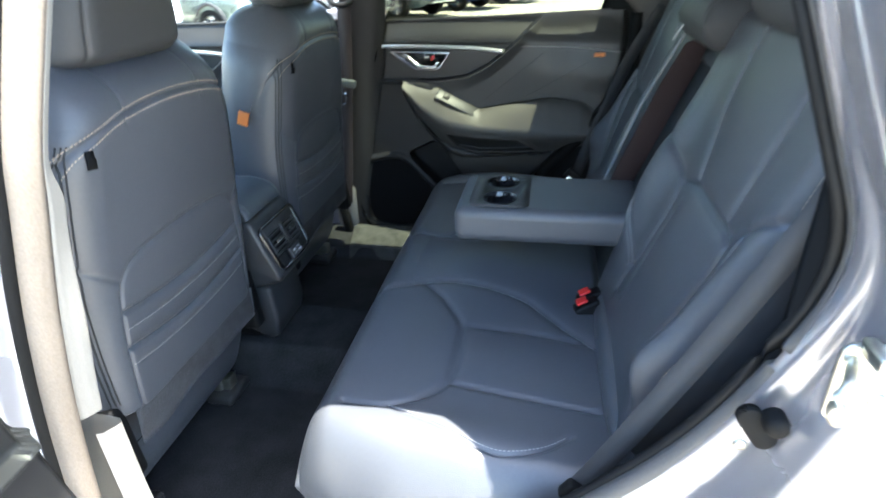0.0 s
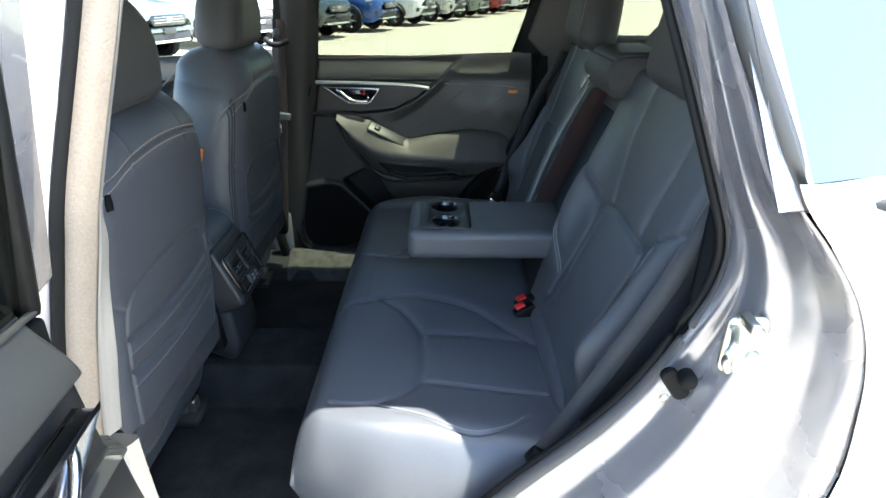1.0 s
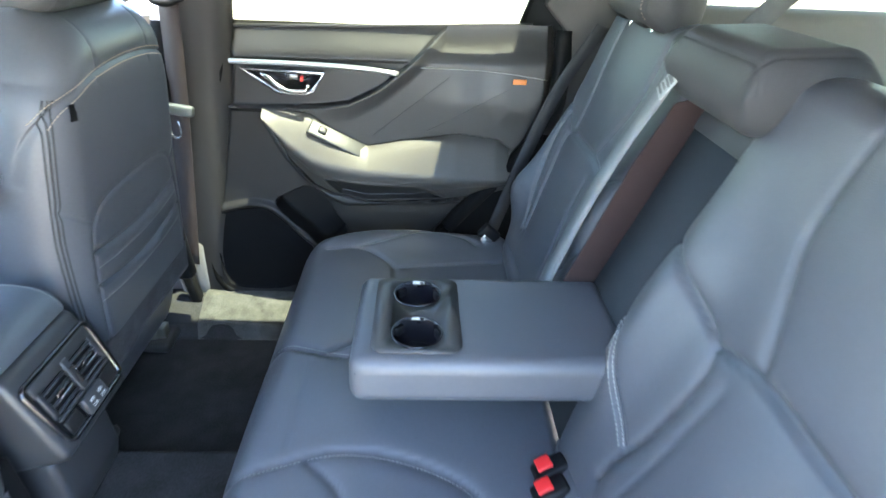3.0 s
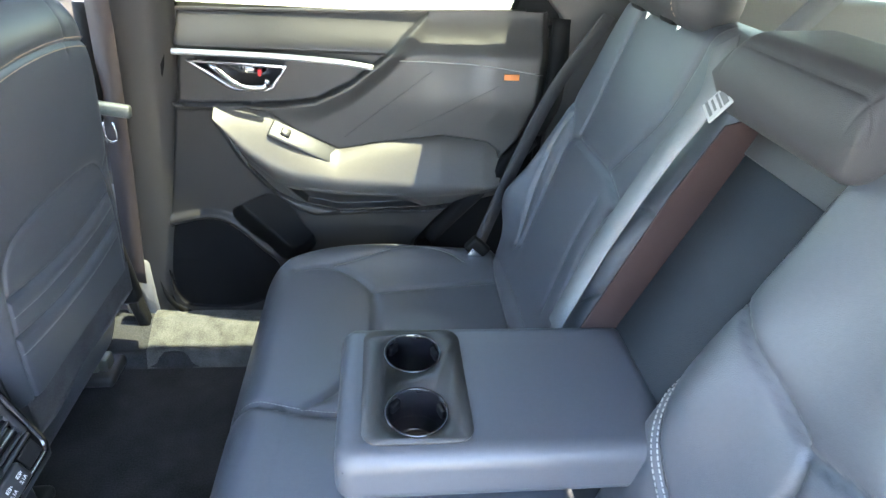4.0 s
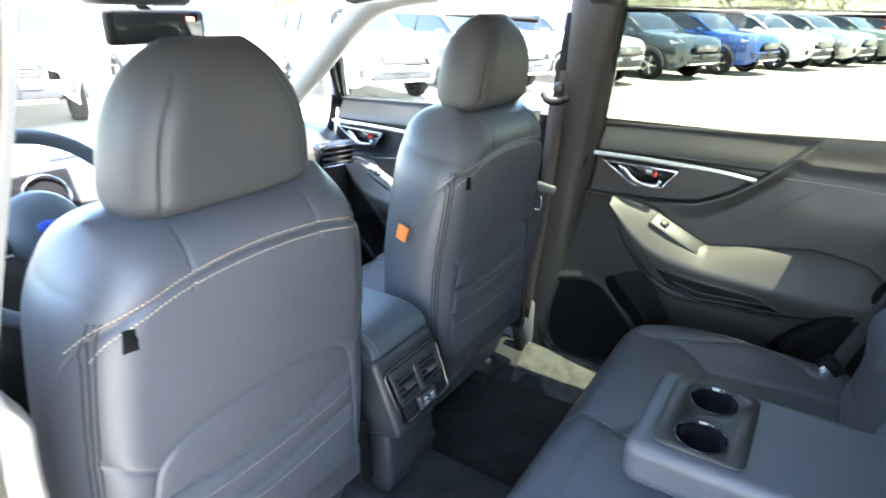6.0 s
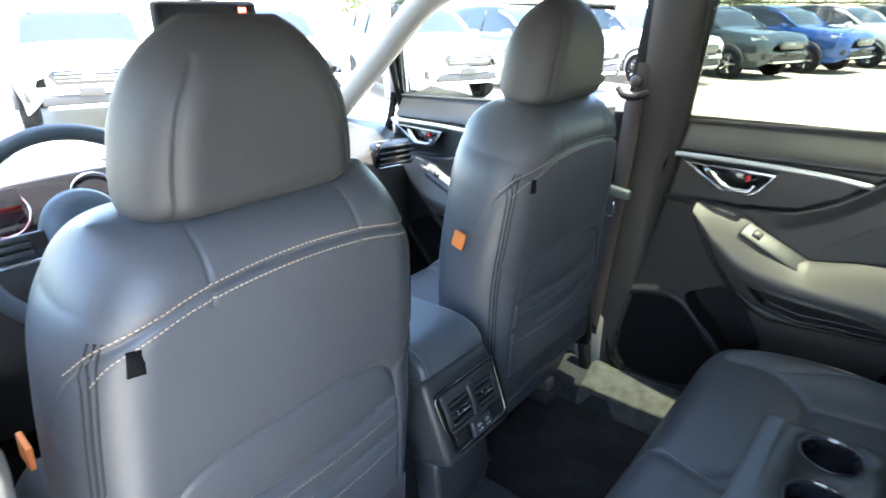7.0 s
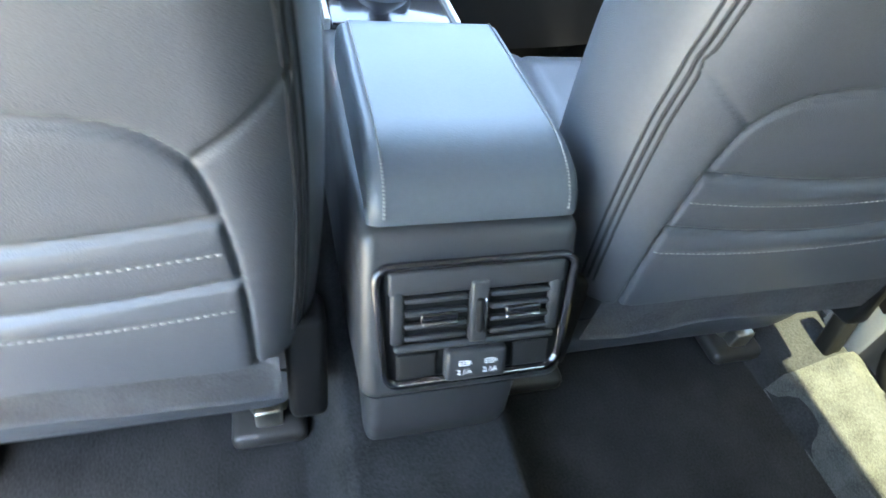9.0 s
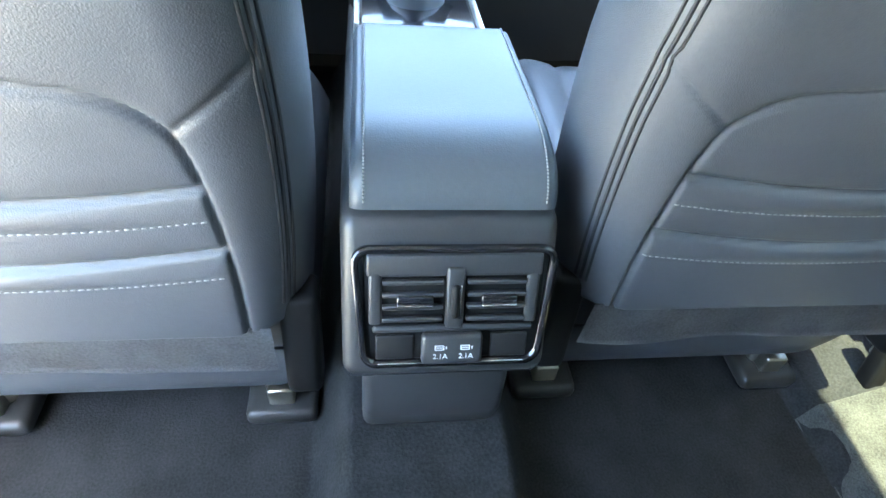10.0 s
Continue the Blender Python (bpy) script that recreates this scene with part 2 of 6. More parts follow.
def cut(bm, *tools):
    """The mesh of bm with the tools' volumes taken out."""
    a = new("tmp_a", fill(bm, "tmp_a", TRIM))
    obs = []
    for t in tools:
        o = new("tmp_b", fill(t, "tmp_b", TRIM))
        mod = a.modifiers.new("cut", "BOOLEAN")
        mod.operation, mod.object, mod.solver = "DIFFERENCE", o, "EXACT"
        obs.append(o)
    dg = bpy.context.evaluated_depsgraph_get()
    dg.update()
    me = bpy.data.meshes.new_from_object(a.evaluated_get(dg))
    for o in (a, *obs):
        d = o.data
        bpy.data.objects.remove(o)
        bpy.data.meshes.remove(d)
    out = bmesh.new()
    out.from_mesh(me)
    bpy.data.meshes.remove(me)
    return out


def line_distance(s, t, line):
    """Distance of points (arrays s, t) from a polyline."""
    best = np.full(s.shape, 9.0)
    for (a0, b0), (a1, b1) in zip(line, line[1:]):
        da, db = a1 - a0, b1 - b0
        k = np.minimum(np.maximum(((s - a0) * da + (t - b0) * db) / max(da * da + db * db, 1e-12), 0.0), 1.0)
        best = np.minimum(best, np.hypot(s - a0 - k * da, t - b0 - k * db))
    return best


def smooth2(pts, n=30):
    return [(p.x, p.y) for p in bend([(a, b, 0) for a, b in pts], n)]


class Pad:
    """A stuffed slab. Its middle sheet follows spine(t) -> (x, z, nx, nz) at lateral place y0 + s; face 'a' lies
    along the spine's normal. seams: (line of (s, t), depth, width). swell: extra stuffing (s, t, rs, rt, height)."""

    def __init__(self, spine, y0, hw, t0, t1, ta, tb, rs, rt0, rt1, seams=(), swell=(), round_b=None):
        self.spine, self.y0, self.hw, self.t0, self.t1 = spine, y0, hw, t0, t1
        self.ta, self.tb, self.rs, self.rt0, self.rt1 = ta, tb, rs, rt0, rt1
        self.seams, self.swell = seams, swell

    def height(self, s, t, face="a"):
        lim = self.hw(t)
        q = lambda d, r: np.sqrt(np.clip(1 - np.clip(1 - d / r, 0, 1) ** 2, 0, 1))
        h = (self.ta if face == "a" else self.tb) * q(lim - np.abs(s), self.rs) * q(t - self.t0, self.rt0) * q(self.t1 - t, self.rt1)
        if face == "a":
            for a, b, ra, rb, e in self.swell:
                h = h + e * np.exp(-((s - a) / ra) ** 2 - ((t - b) / rb) ** 2) * q(lim - np.abs(s), self.rs)
            groove = np.zeros_like(h)
            for line, depth, width in self.seams:
                ls, lt, r = [p[0] for p in line], [p[1] for p in line], 5.5 * width
                near = (s > min(ls) - r) & (s < max(ls) + r) & (t > min(lt) - r) & (t < max(lt) + r)
                if near.any():
                    d = line_distance(s[near], t[near], line) / width
                    groove[near] = np.maximum(groove[near], depth * (0.72 * np.exp(-(d / 0.55) ** 2) + 0.28 * np.exp(-(d / 2.4) ** 2)))
            h = h - groove
        return h

    def at(self, s, t, lift=0.0):
        h = float(self.height(np.array([s]), np.array([t]))[0]) + lift
        x, z, nx, nz = self.spine(t)
        return Vector((x + nx * h, self.y0 + s, z + nz * h))

    def mesh(self, ns, nt):
        e = lambda n: [0.5 - 0.5 * math.cos(math.pi * (0.5 * k / n + 0.5 * (0.5 - 0.5 * math.cos(math.pi * k / n)))) for k in range(n + 1)]
        tv = np.array([self.t0 + (self.t1 - self.t0) * k for k in e(nt)])
        av = np.array([2 * k - 1 for k in e(ns)])
        T, A = np.meshgrid(tv, av, indexing="ij")
        S = A * self.hw(T)
        sp = [self.spine(t) for t in tv]
        X, Z, NX, NZ = (np.array([p[k] for p in sp])[:, None] for k in range(4))
        verts, faces = [], []
        w = ns + 1
        for face, sg in (("a", 1), ("b", -1)):
            h = self.height(S, T, face) * sg
            g = np.stack([X + NX * h, self.y0 + S, Z + NZ * h], -1).reshape(-1, 3)
            base = len(verts)
            verts += g.tolist()
            for j in range(nt):
                for i in range(ns):
                    a = base + j * w + i
                    f = (a, a + 1, a + w + 1, a + w)
                    faces.append(f if sg > 0 else f[::-1])
        me = bpy.data.meshes.new("tmp")
        me.from_pydata(verts, [], faces)
        bm = bmesh.new()
        bm.from_mesh(me)
        bpy.data.meshes.remove(me)
        bmesh.ops.remove_doubles(bm, verts=bm.verts, dist=0.0004)
        bmesh.ops.recalc_face_normals(bm, faces=bm.faces)
        return bm

    def stitches(self, line, gap=0.0065, size=0.0042, thick=0.0009, lift=0.0005):
        """Short threads along a line on face a."""
        bm = bmesh.new()
        pts = np.array(line, float)
        run = np.concatenate([[0.0], np.cumsum(np.hypot(*np.diff(pts, axis=0).T))])
        on = lambda d: (float(np.interp(d, run, pts[:, 0])), float(np.interp(d, run, pts[:, 1])))
        for k in range(int(run[-1] / gap)):
            p, r_ = on(k * gap), on(k * gap + size)
            a, b = self.at(*p, lift), self.at(*r_, lift)
            n = (self.at(*p, 0.01) - self.at(*p)).normalized()
            side = (b - a).cross(n).normalized() * thick
            up = n * thick
            q = [bm.verts.new(v) for v in (a - side, a + side, b + side, b - side)]
            r = [bm.verts.new(v) for v in (a + up, b + up)]
            bm.faces.new((q[0], r[0], r[1], q[3]))
            bm.faces.new((q[1], q[2], r[1], r[0]))
            bm.faces.new((q[0], q[1], r[0]))
            bm.faces.new((q[3], r[1], q[2]))
        return bm


def beside(line, o):
    """A line shifted sideways by o."""
    pts = np.array(line, float)
    d = np.gradient(pts, axis=0)
    d /= np.hypot(d[:, 0], d[:, 1])[:, None]
    return [(float(p[0] - e[1] * o), float(p[1] + e[0] * o)) for p, e in zip(pts, d)]

# ---------------------------------------------------------------- ground and far surroundings
bm = sheet(lambda u, v: Vector(((u - 0.5) * 900, (v - 0.5) * 900, 0)), 30, 30)
tagged(part("ground", bm, ASPHALT), "sun-bleached tan asphalt of a car lot", "ground", kind="structure")

# ---------------------------------------------------------------- cabin shell
FLOOR = 0.40


def floor_height(x, y):
    a = max(0.0, min(1.0, (0.155 - abs(y)) / 0.06))
    hump = 0.105 * (a * a * (3 - 2 * a))
    side = 0.036 * max(0.0, min(1.0, (abs(y) - 0.603) / 0.014)) + 0.040 * max(0.0, min(1.0, (abs(y) - 0.625) / 0.075))
    r = max(0.0, min(1.0, (x + 0.35) / 0.2))
    return FLOOR + hump + side + 0.05 * r


def floor_point(u, v):
    x, y = -2.0 + 2.6 * u, -0.745 + 1.49 * v
    return Vector((x, y, floor_height(x, y)))


tagged(part("floor", sheet(floor_point, 60, 260), CARPET), "charcoal carpeted car floor with a centre hump", "floor", kind="structure")

ROOF = 1.60


def roof_piece(xa, xb, ya, yb):
    def P(u, v):
        x, y = xa + (xb - xa) * u, ya + (yb - ya) * v
        return Vector((x, y, ROOF - 0.06 * (abs(y) / 0.62) ** 3 - 0.10 * max(0, (-x - 1.1)) ** 1.5 - 0.05 * max(0, x - 0.3)))
    b = sheet(P, 12, 12)
    bmesh.ops.solidify(b, geom=b.faces[:], thickness=0.04)
    return b


bm = roof_piece(-1.5, 1.15, -0.575, 0.575)
tagged(part("ceiling", bm, HEADLINER), "grey fabric headliner", "ceiling", kind="structure")


# cargo bay behind the bench, closed by the tailgate
cargo = thing("cargo_area", (0.7, 0, 0.7), "grey cargo bay behind the rear bench", "cargo area", kind="structure")

def put(name, bm, mat, parent, label="", smooth=True):
    """part() for geometry in world places: it stays there whatever its parent's place."""
    ob = part(name, bm, mat, parent, label, smooth)
    if parent.parent is None and parent.type == "EMPTY":
        ob.matrix_parent_inverse = Matrix.Translation(-parent.location)
    return ob


put("cargo_floor", box((0.66, 0, 0.70), (0.86, 1.2, 0.04), 0.01), CARPET, cargo)
for sg in (-1, 1):
    put("side_wall", box((0.66, sg * 0.66, 1.01), (0.9, 0.08, 0.62), 0.03), TRIM_GREY, cargo)
put("tailgate_trim", box((1.12, 0, 0.92), (0.06, 1.26, 0.50), 0.02), TRIM_GREY, cargo)

# rear glass and its frame
for nm, b, mt in (("rear_window", box((1.16, 0, 1.37), (0.006, 1.12, 0.40), 0, m=Matrix.Rotation(radians(-20), 4, "Y")), GLASS_TINT),):
    ob = tagged(part(nm, b, mt, smooth=False), "tinted rear window above the tailgate", "window", kind="structure")
for sg in (-1, 1):
    b = tube([(1.02, sg * 0.64, 1.18), (1.12, sg * 0.62, 1.38), (1.10, sg * 0.58, 1.56)], 0.05, 10)
    tagged(part("pillar_trim", b, TRIM_GREY), "light grey rear pillar trim", "pillar", kind="structure")

tagged(part("window_cargo", plate([(0.20, 0.735, 1.28), (1.05, 0.70, 1.28), (1.0, 0.64, 1.54), (0.22, 0.66, 1.54)], 0.004, (0, 1, 0)), GLASS_TINT, smooth=False), "privacy-tinted cargo side window", "window", kind="structure")
# far side wall below the windows behind the doors
b = box((0.56, 0.80, 0.86), (1.02, 0.06, 0.80), 0.02)
tagged(part("wall_far", b, PAINT), "silver rear quarter of the car", "car body", kind="structure")

# ---- far B-pillar
pillar = thing("pillar_far", (-0.92, 0.76, 0.4), "grey-trimmed door pillar with a brown shoulder belt", "pillar", kind="structure")


def pillar_trim(sign, xs=0.0):
    def P(u, v):
        z = 0.40 + 1.2 * v
        w = 0.075 + 0.035 * max(0, 1 - v * 2.2)
        cx = -0.905 + 0.10 * max(0, z - 0.6) + xs
        yy = 0.775 - 0.10 * max(0, z - 1.2) ** 1.1
        a = (u - 0.5) * 2
        depth = 0.045 * (1 - abs(a) ** 3)
        return Vector((cx + a * w, sign * (yy - depth), z))
    b = sheet(P, 14, 30)
    bmesh.ops.solidify(b, geom=b.faces[:], thickness=0.008)
    return b


put("trim", pillar_trim(1), PILLAR_SHADED, pillar, "grey pillar trim in a shaded tone")
put("lower_trim", box((-0.955, 0.752, 0.53), (0.10, 0.05, 0.24), 0.02), TRIM_GREY, pillar)

put("outer_post", box((-0.975, 0.806, 0.80), (0.26, 0.03, 0.92), 0.01), PAINT, pillar, "silver painted outer post")
# painted flange between the trim and the door seal
FLANGE = [(0.44, -0.935), (0.604, -0.911), (0.88, -0.872), (1.02, -0.858), (1.14, -0.820), (1.24, -0.800)]


def flange_point(u, v):
    z = 0.44 + 0.80 * v
    x = float(np.interp(z, [p[0] for p in FLANGE], [p[1] for p in FLANGE]))
    return Vector((x - 0.050 * u, 0.757 - 0.012 * sin_bump(u), z))


def sin_bump(u):
    return math.sin(math.pi * min(1.0, u * 1.4)) ** 2


b = sheet(flange_point, 10, 40)
bmesh.ops.solidify(b, geom=b.faces[:], thickness=-0.004)
put("flange", b, PILLAR_LIGHT, pillar, "grey painted pillar flange")

# ---------------------------------------------------------------- far rear door (closed)
DOOR_FRONT = lambda z: -0.79 - 0.10 * max(0.0, min(1.0, (1.15 - z) / 0.55))
REAR_LINE = [(0.46, -0.30), (0.70, -0.25), (0.76, -0.20), (0.86, -0.11), (0.97, -0.015), (1.06, 0.025), (1.24, 0.03)]
DOOR_REAR = lambda z: float(np.interp(z, [p[0] for p in REAR_LINE], [p[1] for p in REAR_LINE]))
SWEEP = [(-0.80, 1.034), (-0.685, 1.034), (-0.564, 1.039), (-0.489, 1.050), (-0.414, 1.088), (-0.34, 1.147), (-0.298, 1.188), (-0.245, 1.236)]


def sstep(a, b, v):
    k = max(0.0, min(1.0, (v - a) / (b - a)))
    return k * k * (3 - 2 * k)


def loop(pts, n=60):
    """A smooth closed outline through (x, z) points."""
    k, m = len(pts), n // len(pts)
    out = []
    for i in range(k):
        a, b, c, d = (Vector(pts[(i + j) % k]) for j in (-1, 0, 1, 2))
        out += [tuple(0.5 * ((2 * b) + (c - a) * u + (2 * a - 5 * b + 4 * c - d) * u * u + (3 * b - a - 3 * c + d) * u ** 3)) for u in (q / m for q in range(m))]
    return out


SPEAKER = loop([(-0.868, 0.715), (-0.80, 0.748), (-0.735, 0.752), (-0.690, 0.725), (-0.64, 0.672), (-0.600, 0.625), (-0.61, 0.55), (-0.69, 0.500), (-0.80, 0.495), (-0.855, 0.515), (-0.874, 0.60)], 66)
POCKET = loop([(-0.700, 0.768), (-0.664, 0.800), (-0.609, 0.822), (-0.570, 0.800), (-0.535, 0.745), (-0.505, 0.690), (-0.569, 0.640), (-0.625, 0.690)], 56)
SLOT = [(-0.556, 0.862), (-0.498, 0.855), (-0.311, 0.842), (-0.241, 0.800), (-0.448, 0.790), (-0.521, 0.806)]
INSERT = [(-0.85, 1.150), (-0.60, 1.146), (-0.42, 1.138), (-0.350, 1.1385), (-0.376, 1.118), (-0.414, 1.088), (-0.450, 1.066), (-0.489, 1.050), (-0.525, 1.043), (-0.564, 1.039), (-0.685, 1.034), (-0.85, 1.033)]
LOWER = [(-1.0, 1.030), (-0.700, 1.030), (-0.705, 0.993), (-0.659, 0.905), (-0.615, 0.853), (-0.578, 0.818), (-0.540, 0.790), (-0.502, 0.776), (-0.379, 0.783), (-0.242, 0.792), (-0.15, 0.805), (0.1, 0.81), (0.1, 0.3), (-1.0, 0.3)]
# Last outline: the pillar's shadow on the door, put into the shape as a swell.
SHADOW_SWELL = [(-0.14, 1.10), (-0.128, 1.149), (-0.117, 1.206), (-0.076, 1.238), (0.06, 1.25), (0.06, 1.10), (-0.02, 1.0), (-0.10, 1.02)]


BOUNDS = {}


def bounds_of(poly):
    if id(poly) not in BOUNDS:
        xs, zs = [p[0] for p in poly], [p[1] for p in poly]
        BOUNDS[id(poly)] = (min(xs), max(xs), min(zs), max(zs))
    return BOUNDS[id(poly)]


def depth_in(poly, x, z):
    """How deep (x, z) lies inside an outline; negative outside."""
    lo_x, hi_x, lo_z, hi_z = bounds_of(poly)
    away = max(lo_x - x, x - hi_x, lo_z - z, z - hi_z)
    if away > 0.045:
        return -away
    best, odd = 9.0, False
    for (a0, b0), (a1, b1) in zip(poly, poly[1:] + poly[:1]):
        da, db = a1 - a0, b1 - b0
        k = max(0.0, min(1.0, ((x - a0) * da + (z - b0) * db) / (da * da + db * db)))
        best = min(best, math.hypot(x - a0 - k * da, z - b0 - k * db))
        if (b0 > z) != (b1 > z) and x < a0 + (z - b0) / db * da:
            odd = not odd
    return best if odd else -best


# armrest lines: outer top edge, inner edge, lower edge and reach into the cabin
ARM_X = [-0.705, -0.647, -0.587, -0.541, -0.443, -0.365, -0.21, -0.103, -0.06]
ARM_A = [1.032, 1.036, 1.026, 0.990, 0.944, 0.961, 0.988, 0.974, 0.945]
ARM_B = [1.020, 0.970, 0.928, 0.910, 0.893, 0.888, 0.880, 0.872, 0.870]
ARM_D = [1.000, 0.893, 0.824, 0.800, 0.776, 0.780, 0.792, 0.812, 0.825]
IN_Y = [0.700, 0.680, 0.674, 0.672, 0.673, 0.676, 0.684, 0.700, 0.715]


def door_skin(x, z):
    """Depth of the far rear door's inner face at (x, z)."""
    y = 0.735 - 0.02 * sstep(1.0, 0.6, z) + 0.050 * sstep(1.15, 1.240, z)
    sw = float(np.interp(x, [p[0] for p in SWEEP], [p[1] for p in SWEEP]))
    above = sstep(-0.004, 0.003, z - sw) if x < -0.245 else 0.0
    band = above * sstep(1.156, 1.150, z)
    y += 0.026 * band + 0.012 * above * (1 - band)      # dark insert and sill roll lie behind the sweeping panel
    y -= 0.010 * sstep(0.05, 0.0, sw - z) * (1 - above) * sstep(-0.60, -0.42, x)     # soft lip along the sweep
    y -= 0.012 * sstep(-0.35, -0.2, x) * sstep(1.16, 1.05, z)
    if -0.70 < x < -0.07 and z < 1.03:
        top, low = float(np.interp(x, ARM_X, ARM_A)), float(np.interp(x, ARM_X, ARM_D))
        y += 0.045 * sstep(low + 0.002, low + 0.008, z) * sstep(top - 0.004, top - 0.012, z)
    if z < 1.04:
        y += 0.012 * sstep(-0.002, 0.010, depth_in(LOWER, x, z))
    if z < 0.9:
        y += 0.045 * sstep(0.0, 0.012, depth_in(POCKET, x, z)) 
        rim = depth_in(SPEAKER, x, z) if z < 0.80 else -0.1
        y += 0.006 * sstep(0, 0.004, rim)
        y -= 0.010 * sstep(-0.030, -0.014, rim) * sstep(0.0, -0.008, rim) * sstep(0.60, 0.66, z)
    elif x > -0.2:
        y -= 0.005 * sstep(-0.02, 0.04, depth_in(SHADOW_SWELL, x, z))
    return y


def door_point(u, v):
    z = 0.46 + (1.235 + 0.014 * sstep(0.5, 0.9, u) - 0.46) * v
    xa, xb = DOOR_FRONT(z), DOOR_REAR(z)
    r = sstep(0.0, 0.07, v)
    xa += 0.05 * (1 - r)
    x = xa + (xb - xa) * u
    e = 0.03 * (sstep(0.03, 0.0, u) + sstep(0.97, 1.0, u)) + 0.03 * sstep(0.03, 0, v)
    return Vector((x, door_skin(x, z) + e, z))


rear_door = thing("rear_door", (-0.4, 0.78, 0.45), "closed rear door with charcoal trim, chrome handle and armrest", "car door")
bm = sheet(door_point, 260, 240)


def depth_many(poly, x, z):
    """depth_in() for arrays of places."""
    line = list(poly) + [poly[0]]
    odd = np.zeros(x.shape, bool)
    for (a0, b0), (a1, b1) in zip(line, line[1:]):
        if b0 != b1:
            odd ^= ((b0 > z) != (b1 > z)) & (x < a0 + (z - b0) / (b1 - b0) * (a1 - a0))
    d = line_distance(x, z, line)
    return np.where(odd, d, -d)


def snap(bm, poly, reach=0.0019):
    """Draws the vertices nearest to an outline onto it."""
    vs = list(bm.verts)
    near = np.abs(depth_many(poly, np.array([v.co.x for v in vs]), np.array([v.co.z for v in vs]))) < reach
    for v in (vs[k] for k in np.nonzero(near)[0]):
        x, z = v.co.x, v.co.z
        best = None
        for (a0, b0), (a1, b1) in zip(poly, poly[1:] + poly[:1]):
            da, db = a1 - a0, b1 - b0
            k = max(0.0, min(1.0, ((x - a0) * da + (z - b0) * db) / (da * da + db * db)))
            q = (a0 + k * da, b0 + k * db)
            d = math.hypot(x - q[0], z - q[1])
            if best is None or d < best[0]:
                best = (d, q)
        v.co.x, v.co.z = best[1]


def take(bm, poly):
    """Moves the faces inside an outline from bm into a mesh of their own."""
    snap(bm, poly)
    mids = [(f, f.calc_center_median()) for f in bm.faces]
    inside = depth_many(poly, np.array([m.x for f, m in mids]), np.array([m.z for f, m in mids])) > 0
    gone = [mids[k][0] for k in np.nonzero(inside)[0]]
    out, known = bmesh.new(), {}
    for f in gone:
        for v in f.verts:
            if v.index not in known:
                known[v.index] = out.verts.new(v.co)
        out.faces.new([known[v.index] for v in f.verts])
    bmesh.ops.delete(bm, geom=gone, context="FACES")
    bm.verts.index_update()
    return out


bm.verts.index_update()
pieces = [(nm, take(bm, poly), mt, lb) for nm, poly, mt, lb in (("speaker_grille", SPEAKER, GRILLE, "black speaker grille"), ("map_pocket", POCKET, TRIM, "black map pocket"), ("handle_insert", INSERT, TRIM_INSERT, "dark plastic insert round the handle"), ("lower_panel", LOWER, TRIM_LOW, "dark hard plastic lower panel"))]
put("door_panel", bm, TRIM_SOFT, rear_door, "charcoal moulded door trim")
for nm, b, mt, lb in pieces:
    put(nm, b, mt, rear_door, lb)
# outer skin of the door
put("outer_skin", box((-0.40, 0.860, 0.80), (0.86, 0.03, 0.74), 0.01), PAINT, rear_door, "silver painted skin")
put("ledge_filler", box((-0.39, 0.817, 1.180), (0.82, 0.056, 0.06), 0.006), RUBBER, rear_door, "black window slot")
# window ledge seal, chrome strip
put("window_seal", tube([(-0.79, 0.79, 1.222), (-0.4, 0.792, 1.232), (-0.03, 0.788, 1.248)], 0.004), SEAL_DARK, rear_door, "thin grey window seal")
strip = bend([(-0.777, 0.737, 1.147), (-0.60, 0.736, 1.145), (-0.45, 0.734, 1.139), (-0.362, 0.732, 1.129)], 20)
put("accent_strip", tube(strip, 0.0065, 8), SILVER_TRIM, rear_door, "satin silver strip")

# handle bezel and lever
BEZ = [(-0.752, 1.133), (-0.545, 1.127), (-0.552, 1.112), (-0.575, 1.077), (-0.592, 1.070), (-0.655, 1.070), (-0.672, 1.076)]


def ringed(outline, width, y, depth):
    cx, cz = sum(p[0] for p in outline) / len(outline), sum(p[1] for p in outline) / len(outline)
    bmr = bmesh.new()
    n = len(outline)
    o = [bmr.verts.new((x, y, z)) for x, z in outline]
    inner = [(cx + (x - cx) * (1 - width / max(0.03, math.hypot(x - cx, z - cz))), cz + (z - cz) * (1 - width * 1.6 / max(0.03, math.hypot(x - cx, z - cz)))) for x, z in outline]
    i1 = [bmr.verts.new((x, y - 0.003, z)) for x, z in inner]
    i2 = [bmr.verts.new((x, y + depth, z)) for x, z in inner]
    for k in range(n):
        q = (k + 1) % n
        bmr.faces.new((o[k], o[q], i1[q], i1[k]))
        bmr.faces.new((i1[k], i1[q], i2[q], i2[k]))
    bmesh.ops.recalc_face_normals(bmr, faces=bmr.faces)
    return bmr, inner


bm, inner = ringed(BEZ, 0.008, 0.729, 0.022)
put("handle_bezel", bm, CHROME_DARK, rear_door, "satin chrome handle surround")
put("handle_cup", plate([(x, 0.749, z) for x, z in inner], 0.006, (0, 1, 0)), GLOSS, rear_door, "gloss black recess")
lever = bend([(-0.705, 0.742, 1.121), (-0.685, 0.728, 1.112), (-0.655, 0.720, 1.090), (-0.63, 0.718, 1.082), (-0.592, 0.720, 1.083), (-0.585, 0.722, 1.098)], 20)
put("door_lever", tube(lever, 0.0060, 10), CHROME, rear_door, "chrome pull lever")
put("lock_tab", box((-0.603, 0.737, 1.110), (0.007, 0.016, 0.014), 0.002), RED, rear_door, "red lock marker")

